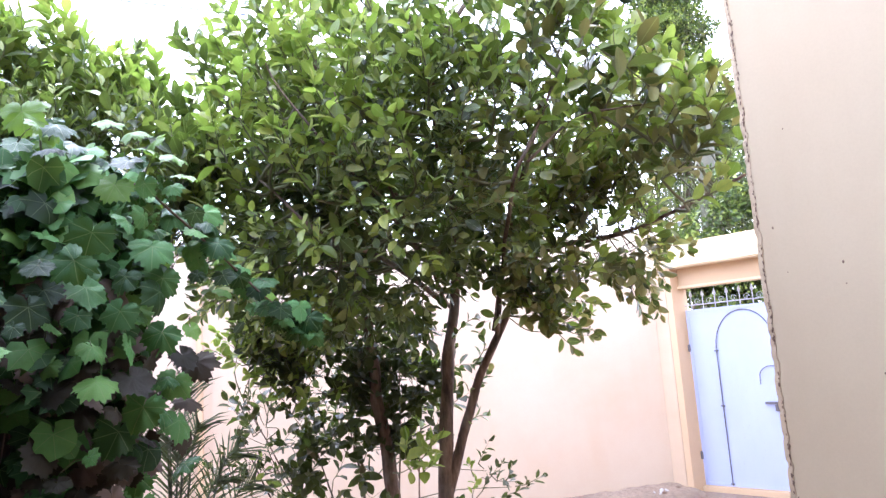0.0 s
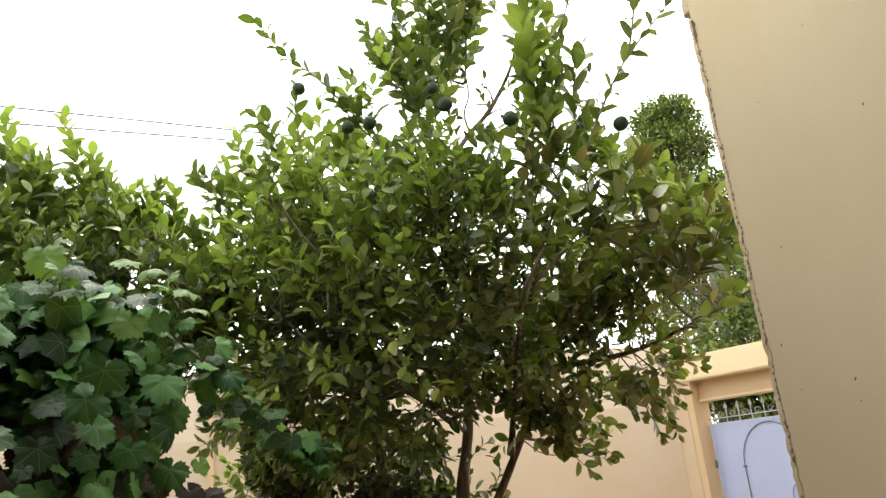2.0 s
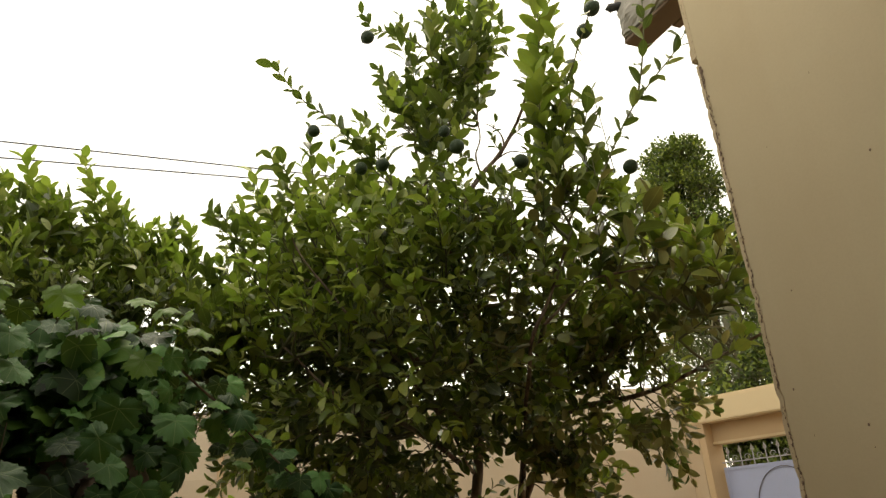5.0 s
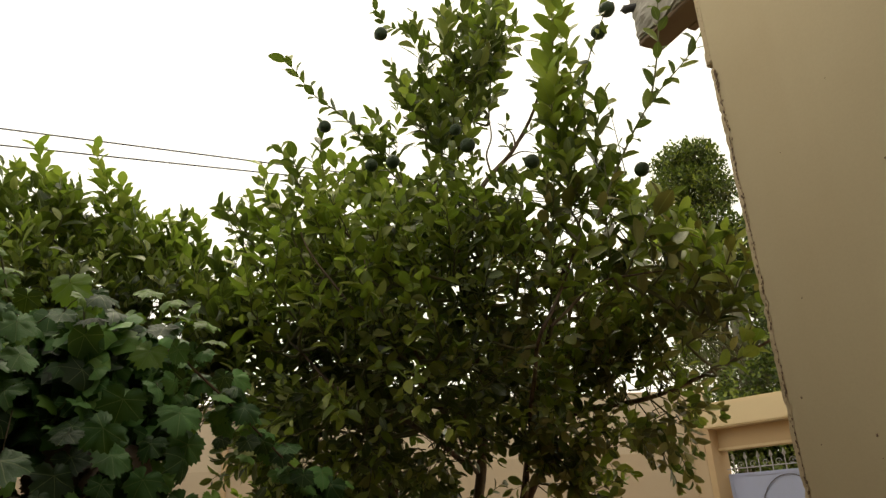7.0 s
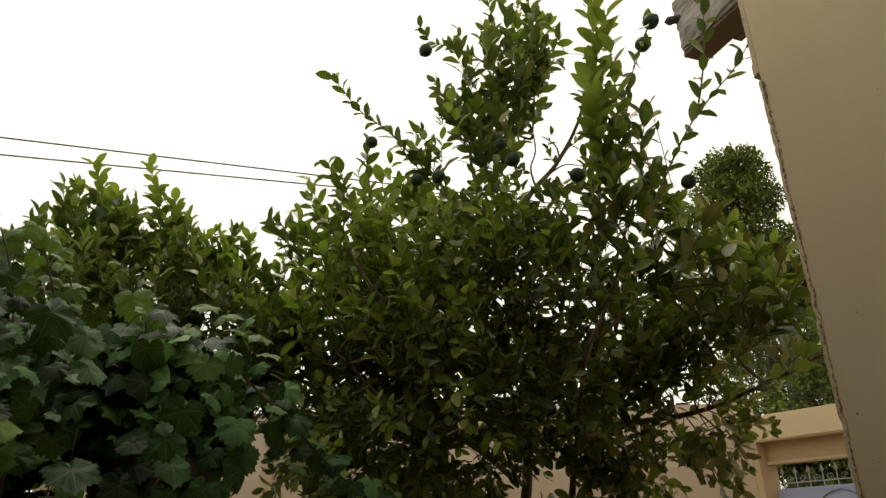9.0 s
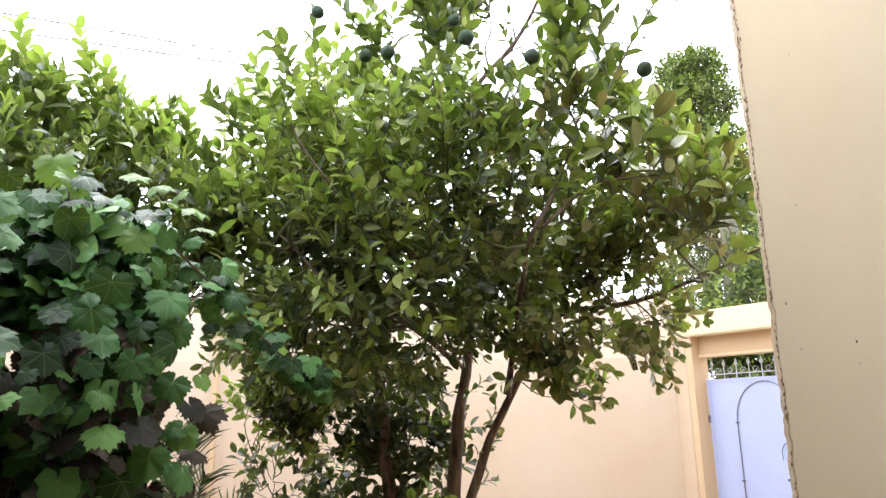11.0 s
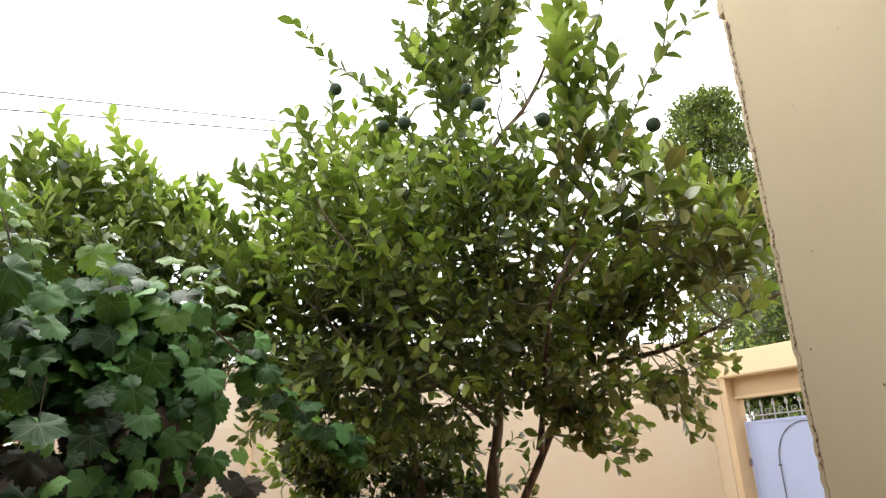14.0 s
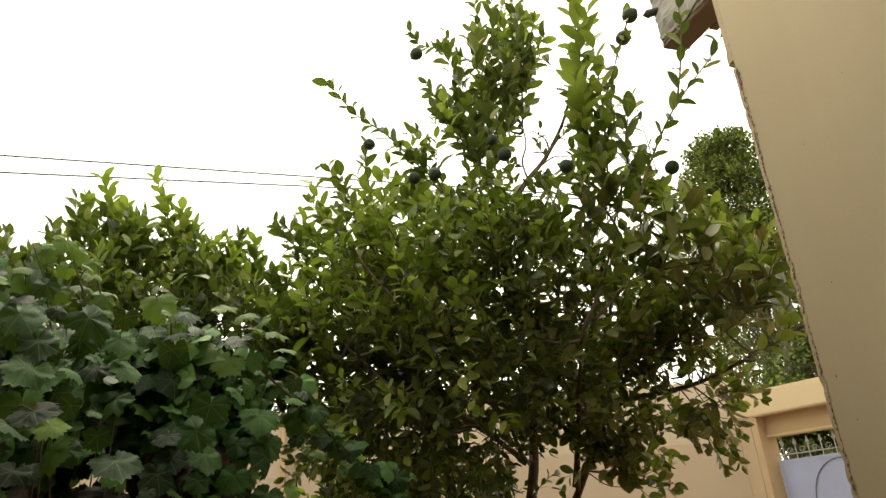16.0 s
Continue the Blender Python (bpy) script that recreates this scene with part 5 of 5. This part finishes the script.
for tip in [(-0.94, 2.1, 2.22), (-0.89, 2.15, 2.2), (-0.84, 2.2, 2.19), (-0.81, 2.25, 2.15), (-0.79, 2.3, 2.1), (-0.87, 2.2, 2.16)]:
    grape(Vector(tip), rng.uniform(0.07, 0.095), 0.2, 0.35, 0.4, vine_sunlit)
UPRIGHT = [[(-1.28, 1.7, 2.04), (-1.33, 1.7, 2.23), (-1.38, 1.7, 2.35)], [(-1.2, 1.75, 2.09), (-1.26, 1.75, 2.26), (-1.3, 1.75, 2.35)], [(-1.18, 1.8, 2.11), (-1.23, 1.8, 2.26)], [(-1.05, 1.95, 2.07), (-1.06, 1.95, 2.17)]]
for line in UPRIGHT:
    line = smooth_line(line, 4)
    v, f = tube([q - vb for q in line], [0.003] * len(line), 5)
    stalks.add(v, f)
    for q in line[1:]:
        grape(q + Vector((rng.uniform(-0.05, 0.05), rng.uniform(-0.05, 0.05), 0.0)), rng.uniform(0.05, 0.085), 0.9, 0.5, 0.7, vine_sunlit if rng.random() < 0.75 else vine_spots)
lay_leaves(vine, "leaf", GRAPES, (VINE, VINE_ONE), vine_spots, 260, lambda q: q.y - q.x, "broad toothed grape leaves")
lay_leaves(vine, "inner_leaf", INNER_GRAPES, (VINE, VINE_ONE), vine_deep, 0, lambda q: q.y - q.x, "shaded grape leaves inside the vine")
lay_leaves(vine, "dry_leaf", GRAPES, (DRY_SHADE, DRY_SHADE), vine_dry_shade, 40, lambda q: q.y - q.x, "withered dull brown grape leaves, also darkening the vine where shade falls")
lay_leaves(vine, "young_leaf", GRAPES, (SUNLIT_VINE, SUNLIT_VINE), vine_sunlit, 30, lambda q: q.y - q.x, "light green young grape leaves with sunlight put into their colour")
mesh_object("stalk_mass", stalks.v, stalks.f, TWIG, vine, "thin greenish leaf stalks", smooth=True, kind="stuff")
CANES = [([ARM[0] + INWARD * 0.1, *ARM[::4]], 0.005)]
for k in range(16):
    u, lean = rng.uniform(-0.2, 0.66), rng.uniform(-0.25, 0.25)
    CANES.append(([vine_front(u + lean * j / 6 + rng.uniform(-0.04, 0.04), -0.03 + j * 0.36) + INWARD * (0.26 + 0.3 * max(0.0, 1.65 - j * 0.36) + rng.uniform(-0.04, 0.08)) for j in range(6)], rng.uniform(0.003, 0.007)))
for line, r in CANES:
    line = smooth_line([q - vb for q in line], 4)
    v, f = tube(line, [r * (1 - 0.5 * j / len(line)) for j in range(len(line))], 6, 0.2)
    mesh_object("cane", v, f, CANE, vine, smooth=True)

# palm frond tuft at the foot of the wall
palm = new("young_date_palm")
palm.location = (-1.09, 3.01, 0)
tagged(palm, "young date palm with grey-green feathered fronds", "palm")
rng = random.Random(3)
for k, (ex, ey, ez) in enumerate(((0.07, -0.03, 1.43), (0.10, -0.01, 1.29), (-0.01, -0.04, 1.33), (0.03, -0.03, 1.18), (0.22, 0.04, 1.18), (0.27, 0.06, 1.05), (0.00, -0.03, 1.24), (0.16, 0.03, 1.08))):
    heap = Heap()
    line = smooth_line([(0, 0, 0.05), (ex * 0.35, ey * 0.35, ez * 0.55), (ex * 0.8, ey * 0.8, ez * 0.92), (ex * 1.15, ey * 1.15, ez)], 9)
    v, f = tube(line, [0.008 * (1 - 0.8 * j / (len(line) - 1)) for j in range(len(line))], 5)
    heap.add(v, f)
    for j in range(8, len(line)):
        along = (line[j] - line[j - 1]).normalized()
        side = along.cross(Vector((0.35, -0.9, 0.3))).normalized()
        for sgn in (-1, 1):
            for h in (0,):
                d = (along * 0.9 + side * sgn * 0.75 + Vector((0, 0, rng.uniform(-0.1, 0.15)))).normalized()
                a = line[j - 1].lerp(line[j], h)
                ln = rng.uniform(0.12, 0.18) * (1 - 0.4 * max(0, j / len(line) - 0.7))
                w = d.cross(Vector((0.3, -0.8, 0.5))).normalized() * 0.003
                fold = Vector((0, 0, 0.004))
                heap.add([a - w, a - fold, a + w, a + d * ln * 0.6 - w, a + d * ln * 0.6 - fold, a + d * ln * 0.6 + w, a + d * ln - Vector((0, 0, 0.02))],
                         [(0, 1, 4, 3), (1, 2, 5, 4), (3, 4, 6), (4, 5, 6)])
    mesh_object("frond", heap.v, heap.f, PALM, palm)

# tall clipped tree beyond the gate
ficus = Tree("ficus_tree", "tall clipped evergreen tree with dense small leaves beyond the gate", "tree", 41, (3.9, 10.6, 0.0), leaf=(0.05, 0.078), gap=0.022)
ficus.limb("trunk", [(3.9, 10.6, -0.05), (3.9, 10.6, 2.0), (3.92, 10.55, 4.0), (4.0, 10.5, 6.0)], 0.16, 0.05, 10)
for x, z, r, count in ((3.75, 6.58, 0.58, 430), (3.74, 6.08, 0.8, 520), (3.70, 5.4, 0.8, 430), (3.70, 4.8, 0.8, 330), (3.7, 4.2, 0.8, 260), (3.75, 3.6, 0.85, 220), (4.2, 3.0, 0.7, 100), (3.3, 3.2, 0.6, 90)):
    ficus.clump((x + 0.12, 10.5, z + 0.05), (r * 1.12, r, 0.42), count * 1.5, 0.35, 0.5, (0.1, 0.17))
for x, y, z, count in ((3.31, 9.1, 2.9, 26), (3.75, 8.95, 3.0, 34), (4.1, 8.9, 3.1, 34), (3.45, 8.95, 2.2, 34), (3.8, 8.8, 2.1, 34), (4.2, 8.7, 2.3, 30), (3.6, 9.0, 1.6, 30), (4.1, 9.0, 1.6, 30), (3.9, 9.1, 3.6, 26), (4.3, 9.0, 3.5, 20), (3.2, 8.9, 2.1, 40), (3.5, 8.75, 2.05, 44), (3.8, 8.6, 2.1, 44), (4.1, 8.45, 2.1, 40), (3.4, 9.2, 2.4, 40), (3.9, 9.1, 2.5, 40)):
    ficus.clump((x, y, z), (0.32, 0.3, 0.3), count * 2, 0.1, 0.3, (0.15, 0.3))
for x, z, r, count in ((4.5, 4.9, 0.55, 240), (4.6, 4.3, 0.6, 260), (4.7, 3.7, 0.65, 260), (4.85, 3.1, 0.65, 240), (4.25, 4.5, 0.6, 220), (4.35, 3.4, 0.6, 220), (4.1, 5.2, 0.6, 220)):
    ficus.clump((x, 10.3, z), (r, r, 0.42), count, 0.3, 0.5, (0.1, 0.17))
ficus.finish(singles=0, mats=(FICUS, FICUS), young=FICUS)

# dry palm strands behind the gate lintel
strands = new("dry_palm_skirt")
strands.location = (3.7, 9.3, 0)
tagged(strands, "hanging dry grey palm strands behind the gate", "palm")
heap = Heap()
rng = random.Random(6)
for k in range(560):
    x, z = rng.uniform(-0.9, 0.9), rng.uniform(2.0, 3.9)
    d = Vector((rng.uniform(-0.35, 0.35), rng.uniform(-0.3, 0.3), -1)).normalized()
    a = Vector((x, rng.uniform(-0.25, 0.25), z))
    ln, w = rng.uniform(0.35, 0.9), Vector((1, 0.5, 0)).normalized() * 0.008
    q = a + d * ln * 0.5 + Vector((rng.uniform(-0.05, 0.05), 0, 0))
    heap.add([a - w, a + w, q + w, q - w, a + d * ln], [(0, 1, 2, 3), (3, 2, 4)])
mesh_object("strand_mass", heap.v, heap.f, STRAW, strands, kind="stuff")
v, f = tube([(0, 0.1, -0.05), (0, 0.1, 2.2), (0.05, 0.1, 4.4)], [0.16, 0.15, 0.12], 10, 0.2)
mesh_object("trunk", v, f, STRAW, strands, smooth=True)

# overhead cables
for (a, b) in (((-14.62, 20.27, 14.52), (-7.2, 23.92, 14.72)), ((-14.55, 20.32, 13.92), (-7.58, 23.81, 14.3))):
    a, b = Vector(a), Vector(b)
    d = b - a
    pts = [a + d * t for t in (-2.5, -1.5, -0.5, 0, 0.5, 1, 1.6, 2.4, 3.4)]
    v, f = tube(pts, [0.029] * len(pts), 5)
    cable = mesh_object("overhead_cable", v, f, CABLE, smooth=True)
    tagged(cable, "thin dark overhead power cable against the sky", "cable", "power cables")
